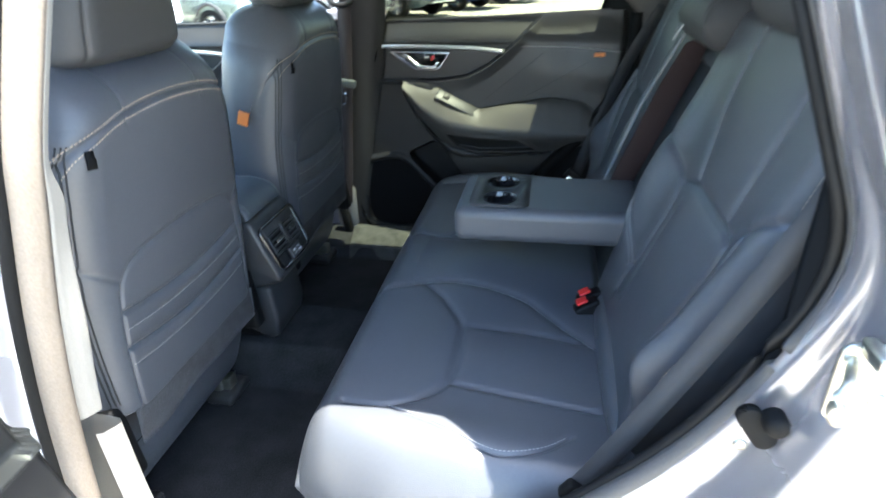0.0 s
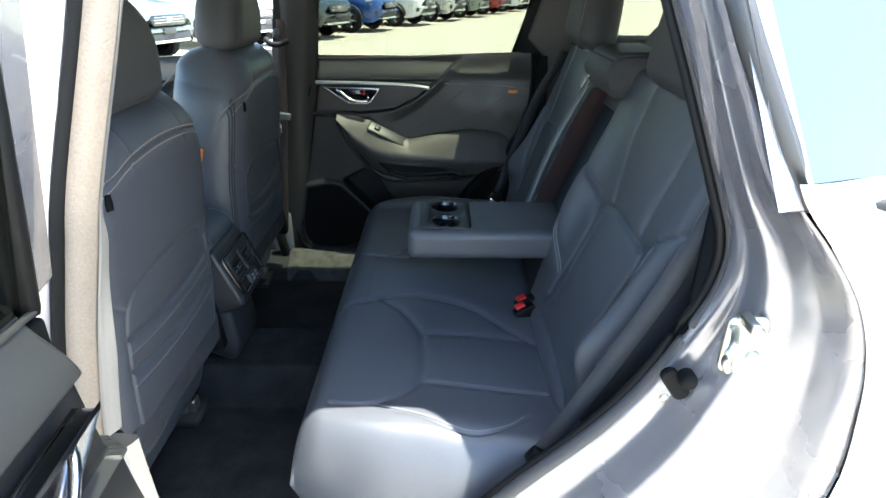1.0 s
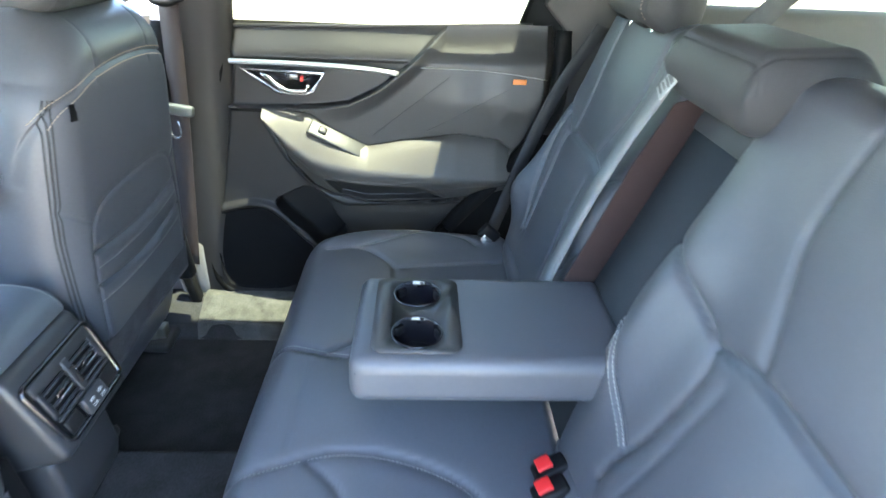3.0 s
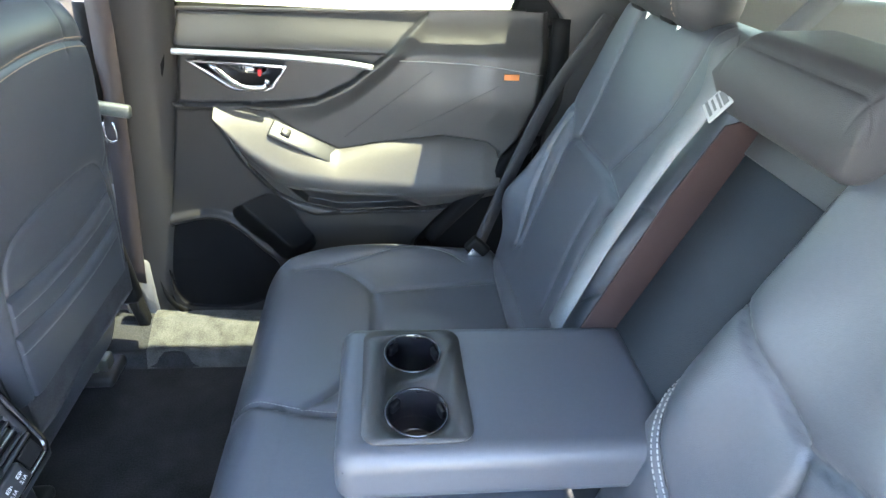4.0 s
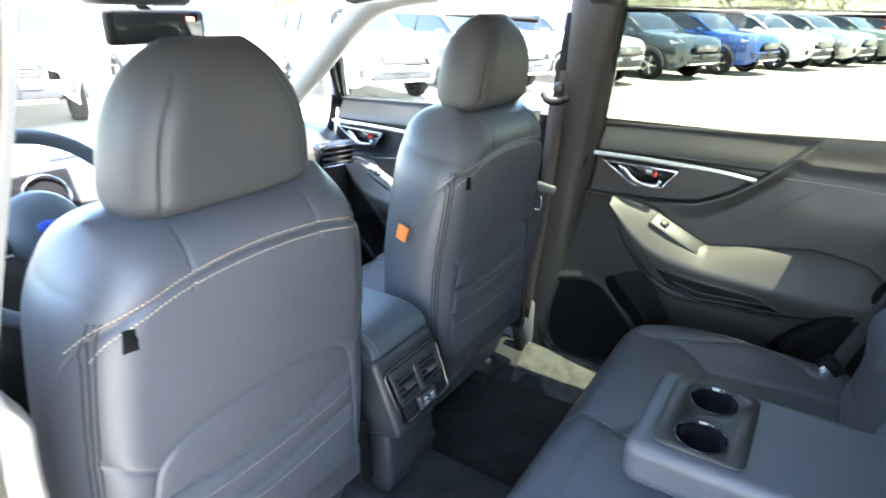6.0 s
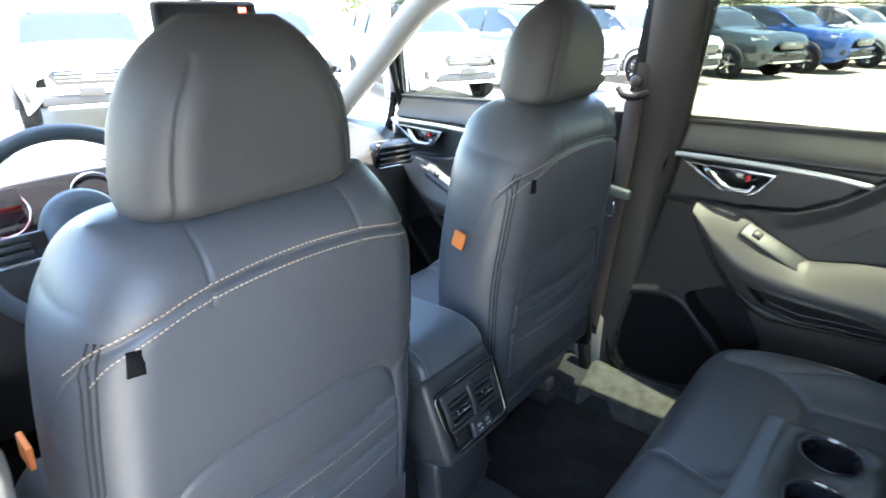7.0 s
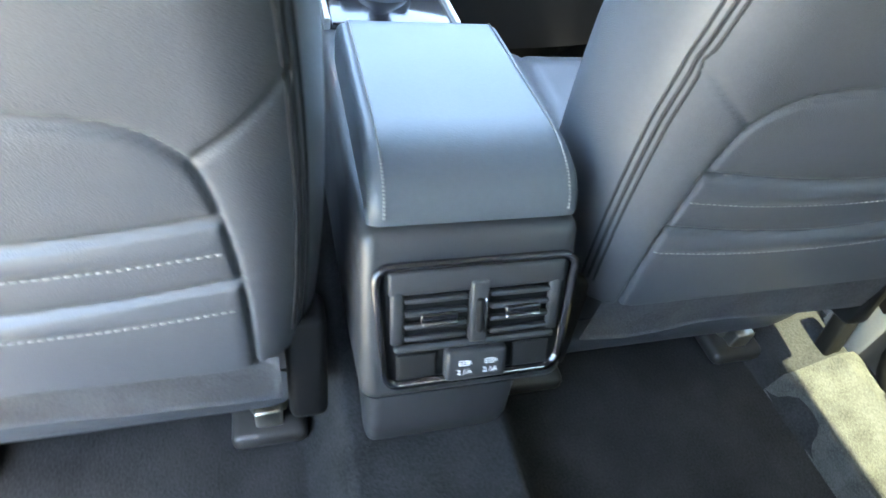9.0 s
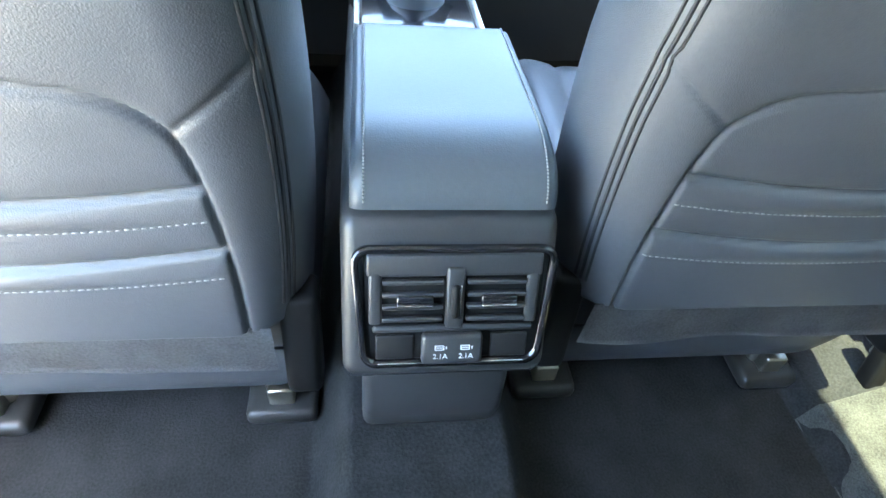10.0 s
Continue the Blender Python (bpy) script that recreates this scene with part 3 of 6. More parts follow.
# armrest: lofted between its upper outer line, upper inner edge and lower edge
def arm_point(u, v):
    x = -0.705 + 0.645 * u
    a, b, d, iy = (float(np.interp(x, ARM_X, q)) for q in (ARM_A, ARM_B, ARM_D, IN_Y))
    if v < 0.45:
        k = v / 0.45
        return Vector((x, 0.758 - (0.758 - iy) * k, a + (b - a) * k ** 1.3 + 0.010 * math.sin(math.pi * k)))
    k = (v - 0.45) / 0.55
    return Vector((x, iy + (0.742 - iy) * k ** 1.6 - 0.006 * math.sin(math.pi * min(k * 2, 1)), b + (d - b) * k))


b = sheet(arm_point, 220, 110)
for _ in range(6):
    bmesh.ops.smooth_vert(b, verts=[v for v in b.verts if not v.is_boundary], factor=0.5, use_axis_x=True, use_axis_y=True, use_axis_z=True)
for v in b.verts:
    if v.co.z < 0.87 and v.co.y < 0.742:
        v.co.y += 0.020 * sstep(0.0, 0.010, depth_in(SLOT, v.co.x, v.co.z)) - 0.004 * sstep(-0.012, -0.004, depth_in(SLOT, v.co.x, v.co.z)) * sstep(0.003, -0.001, depth_in(SLOT, v.co.x, v.co.z))
b.verts.index_update()
slot = take(b, SLOT)
put("storage_slot", slot, TRIM_INSERT, rear_door, "dark lower storage slot")
armrest = put("door_armrest", b, LEATHER_WARM, rear_door, "padded armrest with tan stitching")
seam = [Vector((x, float(np.interp(x, ARM_X, IN_Y)) + 0.004, float(np.interp(x, ARM_X, ARM_B)) + 0.0035)) for x in np.linspace(-0.66, -0.16, 90)]
bm = bmesh.new()
for i in range(0, 88, 1):
    t = tube([seam[i], seam[i] + (seam[i + 1] - seam[i]) * 0.65], 0.0009, 4)
    me = bpy.data.meshes.new("tmp")
    t.to_mesh(me)
    t.free()
    bm.from_mesh(me)
    bpy.data.meshes.remove(me)
put("stitching", bm, THREAD, armrest, "tan thread")
my = Matrix.Rotation(radians(26), 4, "Y")
put("window_switch", box((-0.522, 0.716, 0.962), (0.150, 0.046, 0.012), 0.005, 3, my @ Matrix.Rotation(radians(36), 4, "X")), CONSOLE, rear_door, "window switch plate")
put("switch_toggle", box((-0.556, 0.714, 0.984), (0.022, 0.020, 0.014), 0.004, 2, my @ Matrix.Rotation(radians(36), 4, "X")), TRIM_SOFT, rear_door)
# A solid black box gives the groove's dark; no hollow is cut.
put("pull_pocket", box((-0.505, 0.750, 0.972), (0.175, 0.022, 0.030), 0.006, 3, my), TRIM, rear_door, "black box for the dark of the grab pocket")
put("seam_line", tube([(x, door_skin(x, z) - 0.0005, z) for x, z in [(-0.34, 1.145), (-0.25, 1.145), (-0.15, 1.143), (-0.08, 1.138), (0.012, 1.126)]], 0.0014, 6), THREAD_GREY, rear_door, "pale decorative seam")
for (xa, za), (xb, zb) in (((-0.235, 1.125), (-0.43, 0.968)), ((-0.085, 1.100), (-0.29, 0.985))):
    put("seam_line", merge(*[tube([(x, door_skin(x, z) - 0.0002, z) for x, z in ((xa + (xb - xa) * k / 40, za + (zb - za) * k / 40), (xa + (xb - xa) * (k + 0.6) / 40, za + (zb - za) * (k + 0.6) / 40))], 0.0009, 4) for k in range(40)]), LEATHER_DIM, rear_door, "dark diagonal stitching")
put("copper_tag", box((-0.058, door_skin(-0.058, 1.122) - 0.002, 1.120), (0.034, 0.004, 0.013), 0.001), COPPER, rear_door, "small orange fabric tag")
put("rubber_seal", tube([(DOOR_REAR(z) + 0.020, 0.738 + 0.03 * sstep(1.1, 1.25, z), z) for z in np.linspace(0.5, 1.24, 40)], 0.022, 10), RUBBER, rear_door, "black rubber door seal")
put("front_seal", tube([(DOOR_FRONT(z) - 0.013 - 0.012 * math.exp(-((z - 1.02) / 0.06) ** 2), 0.752 + 0.03 * sstep(1.1, 1.25, z), z) for z in np.linspace(0.5, 1.23, 40)], 0.013, 8), RUBBER, rear_door, "black rubber door seal")
put("bottom_seal", tube(bend([(-0.905, 0.750, 0.66), (-0.895, 0.745, 0.54), (-0.85, 0.738, 0.480), (-0.78, 0.735, 0.458), (-0.5, 0.735, 0.452), (-0.25, 0.735, 0.452)], 30), 0.017, 8), RUBBER, rear_door, "black rubber door seal")
# window frame: upright at the front, sloped at the back
put("window_frame", merge(tube([(-0.79, 0.80, 1.22), (-0.74, 0.73, 1.52)], 0.014, 8),
    tube([(-0.74, 0.729, 1.518), (-0.4, 0.731, 1.520), (0.02, 0.729, 1.498)], 0.007, 8)), TRIM, rear_door, "black window surround")
ob = put("window_pane", plate([(-0.79, 0.797, 1.22), (-0.055, 0.797, 1.235), (0.02, 0.715, 1.50), (-0.74, 0.715, 1.52)], 0.004, (0, 1, 0)), GLASS_TINT, rear_door, "privacy-tinted glass of window and added roof-gap filter", smooth=False)

# Unseen pane added over the roof gap; it tints the sun falling in.
put("window_pane", plate([(-0.81, 0.725, 1.522), (-0.81, 0.588, 1.566), (0.06, 0.588, 1.562), (0.06, 0.725, 1.502)], 0.004, (0, 0, 1)), GLASS_TINT, rear_door, "privacy-tinted glass of window and added roof-gap filter", smooth=False)
put("inner_frame", box((-0.818, 0.797, 1.36), (0.115, 0.012, 0.34), 0.005, m=Matrix.Rotation(radians(9), 4, "Y") @ Matrix.Rotation(radians(14), 4, "X")), PAINT, rear_door, "silver painted window frame")

# lining behind the door edge, and the rail above the closed doors
tagged(part("quarter_trim", merge(box((0.28, 0.785, 0.85), (0.50, 0.03, 0.70), 0.01), box((0.10, 0.795, 0.76), (0.76, 0.012, 0.56), 0.003), box((0.03, 0.800, 1.12), (0.17, 0.012, 0.20), 0.003)), TRIM), "black trim beside the rear bench", "trim", kind="structure")

# ---- far C-pillar between rear window and cargo window
b = plate([(0.035, 0.745, 0.60), (0.05, 0.75, 1.24), (-0.01, 0.745, 1.30), (0.06, 0.67, 1.56), (0.26, 0.66, 1.56), (0.20, 0.73, 1.25), (0.16, 0.73, 0.60)], 0.05, (0, 1, 0), 0.008)
b3 = plate([(-0.080, 0.803, 1.19), (-0.064, 0.800, 1.24), (-0.030, 0.757, 1.36), (0.010, 0.712, 1.52), (0.28, 0.705, 1.53), (0.24, 0.803, 1.22)], 0.012, (0, 1, 0))
tagged(part("pillar_outer_far", b3, TRIM), "black outer cover of the rear pillar", "pillar", kind="structure")
# Added out of view to keep the sun off pillar and rear armrest.
b2 = box((0.495, 0.65, 1.555), (1.17, 0.17, 0.03), 0.01)
tagged(part("roof_side_far", b2, PAINT), "silver unseen roof edge added to shade the rear pillar", "car body", kind="structure")
tagged(part("pillar_rear_far", b, PILLAR_SHADED), "rear roof pillar trim in a shaded grey", "pillar", kind="structure")

# ---------------------------------------------------------------- front seats


def front_seat(cy, dx, label, low=0.0):
    seat = thing("front_seat", (-1.15 + dx, cy, 0.40), label, "car seat", "front seats")
    # profile of the backrest's middle sheet: (z, x)
    ZX = [(0.55, -0.975), (0.70, -0.965), (0.96, -0.955), (1.18, -0.928), (1.31, -0.915)]

    def spine(z):
        x = float(np.interp(z, [p[0] for p in ZX], [p[1] for p in ZX])) + dx
        return (x, z, 0.985, -0.17 if z > 1.0 else -0.06 - 0.11 * sstep(0.7, 1.0, z))
    hw = lambda t: 0.236 + 0.028 * np.sin(np.clip((t - 0.62) / 0.6, 0, 1) * np.pi) ** 0.8 - 0.085 * np.clip((t - 1.15) / 0.165, 0, 1) ** 2.2
    arch = smooth2([(0.195, 0.705), (0.196, 0.80), (0.192, 0.88), (0.182, 0.945), (0.165, 0.975), (0.13, 0.993), (0.06, 1.001), (0, 1.003), (-0.06, 1.001), (-0.13, 0.993), (-0.165, 0.975), (-0.182, 0.945), (-0.192, 0.88), (-0.196, 0.80), (-0.195, 0.705)], 60)
    yoke = smooth2([(0.252, 1.140), (0.235, 1.172), (0.20, 1.192), (0.12, 1.212), (0, 1.219), (-0.12, 1.209), (-0.20, 1.180), (-0.232, 1.146), (-0.2455, 1.110), (-0.2520, 1.078), (-0.2555, 1.050)], 60)
    pl1 = smooth2([(-0.1865, 0.905), (-0.1, 0.893), (0, 0.888), (0.1, 0.893), (0.1865, 0.905)], 24)
    pl2 = smooth2([(-0.194, 0.833), (-0.1, 0.818), (0, 0.812), (0.1, 0.818), (0.194, 0.833)], 24)
    st1 = smooth2([(-0.188, 0.873), (-0.1, 0.862), (0, 0.858), (0.1, 0.862), (0.188, 0.873)], 24)
    st2 = smooth2([(-0.193, 0.800), (-0.1, 0.789), (0, 0.785), (0.1, 0.789), (0.193, 0.800)], 24)
    up = lambda ln, d: [(a, b + d) for a, b in ln]
    arch, pl1, pl2, st1, st2, yoke = up(arch, 0.008), up(pl1, 0.012), up(pl2, 0.014), up(st1, 0.012), up(st2, 0.014), up(yoke, 0.014)
    d1, d2 = [(0.178, 0.972), (0.238, 1.018)], [(-0.178, 0.972), (-0.238, 1.018)]
    v1, v2 = [(0.105, 1.213), (0.10, 1.30)], [(-0.105, 1.213), (-0.10, 1.30)]
    pad = Pad(spine, cy, hw, 0.712, 1.315 - low, 0.088, 0.115, 0.075, 0.012, 0.07,
              seams=[(arch, 0.0065, 0.0046), (yoke, 0.008, 0.0045), (pl1, 0.010, 0.0055), (pl2, 0.010, 0.0055), (st1, 0.0015, 0.003), (st2, 0.0015, 0.003),
                     (d1, 0.005, 0.0042), (d2, 0.005, 0.0042), (v1, 0.004, 0.0045), (v2, 0.004, 0.0045)],
              swell=[(0, 0.888, 0.12, 0.012, 0.005), (0, 0.815, 0.12, 0.012, 0.005), (0, 0.95, 0.14, 0.04, 0.003), (0, 1.08, 0.16, 0.10, 0.004)])
    back = put("backrest", pad.mesh(280, 300), LEATHER, seat, "charcoal leatherette back cover with pleats")
    for o in (-0.0075, 0.0075):
        put("stitching", pad.stitches(beside(yoke[:-17], o), 0.0062, 0.0042, 0.0010, 0.0010), THREAD, back, "tan double stitching")
    for ln in (st1, st2):
        put("stitching", pad.stitches(ln), THREAD_GREY, back, "pale stitching")
    for sg in (-1, 1):
        zl = [(sg * (float(hw(z)) - 0.022), z) for z in np.linspace(0.75, 1.20, 40)]
        put("zip_seam", merge(*[tube([pad.at(a + o, b, 0.0002) for a, b in zl], r, 6) for o, r in ((-0.0045, 0.0016), (0.0, 0.0019), (0.0045, 0.0016))]), ZIP, back, "dark zip seam")
    # fabric tab under the yoke seam
    put("fabric_tab", tube([pad.at(-0.186, 1.192, 0.001), pad.at(-0.188, 1.179, 0.001), pad.at(-0.190, 1.166, 0.001)], 0, flat=(0.020, 0.002, (1, 0, 0))), FABRIC, back, "black fabric tab")
    put("copper_tag", box((-0.962 + dx, cy - 0.272, 1.052), (0.028, 0.006, 0.036), 0.001, m=Matrix.Rotation(radians(18), 4, "Y")), COPPER, seat, "small orange fabric tag")
    # carpeted skirt under the cover
    sk = lambda u, v: Vector((-0.884 + dx - 0.006 * v + 0.004 * math.sin(u * 9) * v, cy + (u - 0.5) * 0.43, 0.722 - 0.078 * v - 0.003 * math.sin(u * 13)))
    b = sheet(sk, 40, 6)
    bmesh.ops.solidify(b, geom=b.faces[:], thickness=0.006)
    put("skirt", b, CARPET_SEAT, seat, "grey carpet flap under the back cover")
    # head restraint and its two posts
    hsp = lambda z: (-0.925 + dx + 0.10 * (z - 1.30), z, 0.99, -0.08)
    hh = lambda t: 0.146 * np.sqrt(1 - 0.86 * np.clip((t - 1.31) / 0.195, 0, 1) ** 2.6) - 0.022 * np.clip((1.33 - t) / 0.04, 0, 1) ** 2
    hseam = smooth2([(0.112, 1.302), (0.110, 1.36), (0.098, 1.42), (0.072, 1.468)], 24)
    hp = Pad(hsp, cy, hh, 1.299, 1.505, 0.066, 0.066, 0.06, 0.04, 0.10, seams=[(hseam, 0.0045, 0.0050), ([(-a, c) for a, c in hseam], 0.0045, 0.0050)])
    hb = hp.mesh(130, 110)
    bmesh.ops.translate(hb, vec=(0, 0, -low), verts=hb.verts)
    head = put("head_restraint", hb, LEATHER_DIM, seat, "leatherette head restraint in a shaded tone")
    for sg in (-1, 1):
        put("post", tube([(-0.925 + dx, cy + sg * 0.065, 1.25), (-0.925 + dx, cy + sg * 0.065, 1.33)], 0.0065, 12), CHROME, head, "chrome post")
        put("post_collar", box((-0.915 + dx, cy + sg * 0.065, 1.295 - low), (0.034, 0.05, 0.016), 0.005), TRIM, head, "black plastic collar")
    # cushion, side shield, frame and rails
    csp = lambda t: (t + dx, 0.60 - 0.10 * (t + 1.0), -0.1, 0.995)
    cp = Pad(csp, cy, lambda t: 0.25 + 0 * t, -1.44, -0.95, 0.11, 0.12, 0.06, 0.10, 0.05, seams=[([(-0.14, -1.44), (-0.14, -0.95)], 0.006, 0.006), ([(0.14, -1.44), (0.14, -0.95)], 0.006, 0.006)], swell=[(0.2, -1.2, 0.05, 0.2, 0.025), (-0.2, -1.2, 0.05, 0.2, 0.025)])
    put("cushion", cp.mesh(60, 50), LEATHER, seat, "leatherette seat cushion")
    put("seat_frame", box((-1.20 + dx, cy, 0.53), (0.36, 0.40, 0.05), 0.01), TRIM, seat)
    for sg in (-1, 1):
        put("hinge_cover", box((-0.915 + dx, cy + sg * 0.240, 0.668), (0.045, 0.040, 0.15), 0.010, 3, Matrix.Rotation(radians(-6), 4, "Y")), TRIM, seat, "black plastic hinge cover")
        rail = put("rail", box((-1.22 + dx, cy + sg * 0.19, 0.445), (0.46, 0.05, 0.05), 0.008), STEEL, seat, "steel slide rail")
        put("rail_cover", box((-0.990 + dx, cy + sg * 0.19, 0.420), (0.075, 0.10, 0.030), 0.012, 3), TRIM_SOFT, seat, "grey rail end cover")
        put("rail_end", box((-0.985 + dx, cy + sg * 0.19, 0.447), (0.03, 0.036, 0.04), 0.004), STEEL, rail)
    return seat


driver = front_seat(-0.385, 0.0, "driver's seat in charcoal leatherette with stitched back cover", 0.028)
passenger = front_seat(0.385, -0.022, "passenger seat in charcoal leatherette with orange side tag")

# ---------------------------------------------------------------- centre console
console = thing("centre_console", (-1.2, 0, 0.45), "centre console with padded armrest lid and rear air vents", "console")


def lid_core(a, v):
    """Padded top: a rounded rear nose that runs into a nearly level face; a from -1 to 1 across."""
    d = 0.280 * v ** 1.5
    z = 0.857 + 0.049 * math.sqrt(1 - (1 - min(1.0, d / 0.085)) ** 2.3) - 0.012 * max(0.0, (v - 0.95) / 0.05) ** 2
    f = min(1.0, d / 0.05)
    side = max(0.0, (abs(a) - 0.84) / 0.16)
    drop = 0.014 * (1 - math.sqrt(max(0.0, 1 - side * side)))
    seam = 0.0018 * math.exp(-((abs(a) - 0.905) / 0.02) ** 2)
    return Vector((-0.905 - d - (1 - f) * drop * 0.6, 0.002 + (0.0935 - 0.003 * v) * a, z - drop * (0.25 + 0.75 * f) - seam * f))


def lid_point(u, v):
    """The padded top with side walls that run down to the console."""
    w = 0.07
    k = 1.0 if w < u < 1 - w else min(u, 1 - u) / w
    a = max(-1.0, min(1.0, (u - 0.5) / (0.5 - w)))
    p = lid_core(a, v)
    p.z = 0.852 + (p.z - 0.852) * k
    return p


b = sheet(lid_point, 110, 120)
bmesh.ops.recalc_face_normals(b, faces=b.faces)
put("lid_base", box((-1.035, 0.002, 0.866), (0.220, 0.166, 0.05), 0.012, 3), CONSOLE, console, "grey lid base")
lid = put("armrest_lid", b, LEATHER_SMOOTH, console, "blue-grey padded armrest lid")
for sg in (-1, 1):
    bm = bmesh.new()
    for i in range(64):
        v = 0.02 + 0.95 * i / 64
        p, q = lid_core(sg * 0.87, v), lid_core(sg * 0.87, v + 0.009)
        up = Vector((0.0010 * max(0.0, 1 - v / 0.5), 0, 0.0009))
        t = tube([p + up, q + up], 0.0009, 4)
        me = bpy.data.meshes.new("tmp")
        t.to_mesh(me)
        t.free()
        bm.from_mesh(me)
        bpy.data.meshes.remove(me)
    put("stitching", bm, THREAD_GREY, lid, "pale thread")
body = plate([(-0.900, -0.1, 0.853), (-0.8365, -0.1, 0.704), (-0.848, -0.1, 0.690), (-0.93, -0.1, 0.668), (-1.5, -0.1, 0.62), (-1.5, -0.1, 0.80), (-1.24, -0.1, 0.845)], 0.200, (0, 1, 0), 0.014, 4)
put("console_body", body, CONSOLE, console, "dark grey moulded console body")
put("console_core", box((-1.20, 0.002, 0.58), (0.54, 0.15, 0.16), 0.02), TRIM, console, "black inner console")
put("console_foot", plate([(-0.888, -0.080, 0.665), (-0.876, -0.080, 0.560), (-0.886, -0.082, 0.515), (-0.91, -0.082, 0.505), (-1.00, -0.082, 0.55), (-1.00, -0.080, 0.665)], 0.168, (0, 1, 0), 0.012, 3), CONSOLE, console, "grey plastic foot on the carpet hump")
# vent panel frame, tilted like the console's rear face
PT, PB = Vector((-0.8895, 0.004, 0.832)), Vector((-0.8395, 0.004, 0.714))
UPV = (PT - PB).normalized()
OUT = Vector((UPV.z, 0, -UPV.x))
MID = (PT + PB) / 2


def face(a, b, d=0.0):
    """A place on the rear face: a to the right, b up from its middle, d out of it."""
    return MID + Vector((0, a, 0)) + UPV * b + OUT * d


def face_box(a, b, w, h, d0, d1, r=0.002):
    m = Matrix((Vector((0, 1, 0)), UPV, OUT)).transposed().to_4x4()
    return box(face(a, b, (d0 + d1) / 2), (w, h, d1 - d0), r, 2, m)


W, H = 0.182, 0.124
ringo, ringi = rounded(W, H, 0.016), rounded(W - 0.012, H - 0.012, 0.012)
bm = bmesh.new()
n = len(ringo)
taper = lambda a, b: a * (1 + 0.05 * b / 0.06)
rows = [[bm.verts.new(face(taper(a, b), b, d)) for a, b in rg] for rg, d in ((ringo, -0.002), (ringo, 0.005), (ringi, 0.005), (ringi, -0.012))]
for r0, r1 in zip(rows, rows[1:]):
    for k in range(n):
        bm.faces.new((r0[k], r0[(k + 1) % n], r1[(k + 1) % n], r1[k]))
bmesh.ops.recalc_face_normals(bm, faces=bm.faces)
vents = put("vent_panel", bm, GLOSS, console, "gloss black frame round the rear vents")
put("vent_backing", face_box(0, 0, W - 0.014, H - 0.014, -0.004, 0.0005), TRIM, vents)
put("vent_top_bar", face_box(0, 0.044, W - 0.02, 0.022, 0, 0.006, 0.004), CONSOLE, vents)
for sg in (-1, 1):
    put("vent_side", face_box(sg * 0.073, 0.012, 0.012, 0.055, 0, 0.006, 0.003), CONSOLE, vents)
    for k in range(4):
        put("vent_slat", face_box(sg * 0.039, 0.028 - 0.0125 * k, 0.056, 0.0045, 0.001, 0.008, 0.0015), CONSOLE, vents, "dark vent slat")
    put("slat_tab", face_box(sg * 0.039 + 0.002, 0.014 - 0.003, 0.034, 0.010, 0.004, 0.011, 0.002), GLOSS, vents, "direction tab")
    put("tab_edge", face_box(sg * 0.039 + 0.002, 0.0065, 0.033, 0.002, 0.010, 0.0125, 0.0008), CHROME, vents, "chrome tab edge")
    put("blank_cover", face_box(sg * 0.055, -0.0405, 0.036, 0.026, 0, 0.004, 0.003), TRIM_LOW, vents, "blank switch cover")
put("vent_divider", face_box(0, 0.012, 0.017, 0.062, 0, 0.009, 0.003), CONSOLE, vents)
put("vent_dial", face_box(0, 0.010, 0.007, 0.034, 0.006, 0.014, 0.003), TRIM, vents, "thumb wheel")
put("dial_edge", face_box(0.0045, 0.010, 0.0015, 0.034, 0.007, 0.012, 0.0005), CHROME, vents, "chrome wheel edge")
put("lower_bar", face_box(0, -0.020, W - 0.03, 0.007, 0, 0.007, 0.003), CONSOLE, vents)
usb = put("usb_block", face_box(-0.001, -0.040, 0.058, 0.032, 0, 0.013, 0.004), CONSOLE, vents, "grey charging socket cover")
# A chrome sliver draws the glint on the gloss frame's lower edge.
put("edge_glint", face_box(0, -0.0575, W - 0.04, 0.002, 0.003, 0.0062, 0.0008), CHROME, vents, "glint drawn along the lower edge")


def words(name, text, size, m, mat, parent, label=""):
    cu = bpy.data.curves.new(name, "FONT")
    cu.body, cu.size, cu.align_x, cu.align_y, cu.extrude = text, size, "CENTER", "CENTER", 0.0002
    tmp = bpy.data.objects.new("tmp", cu)
    scene.collection.objects.link(tmp)
    dg = bpy.context.evaluated_depsgraph_get()
    dg.update()
    me = bpy.data.meshes.new_from_object(tmp.evaluated_get(dg))
    bpy.data.objects.remove(tmp)
    bpy.data.curves.remove(cu)
    me.transform(m)
    me.materials.clear()
    me.materials.append(mat)
    return put(name, me, mat, parent, label, False)


for a in (-0.0125, 0.012):
    m = Matrix.Translation(face(a, -0.046, 0.0132)) @ Matrix((Vector((0, 1, 0)), UPV, OUT)).transposed().to_4x4()
    words("print", "2.1A", 0.0075, m, WHITE, usb, "white print")
    o = [face_box(a + k, -0.0365, w, h, 0.0128, 0.0133, 0) for k, w, h in ((-0.005, 0.001, 0.005), (0.003, 0.001, 0.005), (0.0055, 0.001, 0.003))]
    o += [face_box(a - 0.001, -0.0365 + j, 0.008, 0.0008, 0.0128, 0.0133, 0) for j in (-0.0022, 0.0022, 0)]
    put("socket_mark", merge(*o), WHITE, usb, "white plug symbol", False)

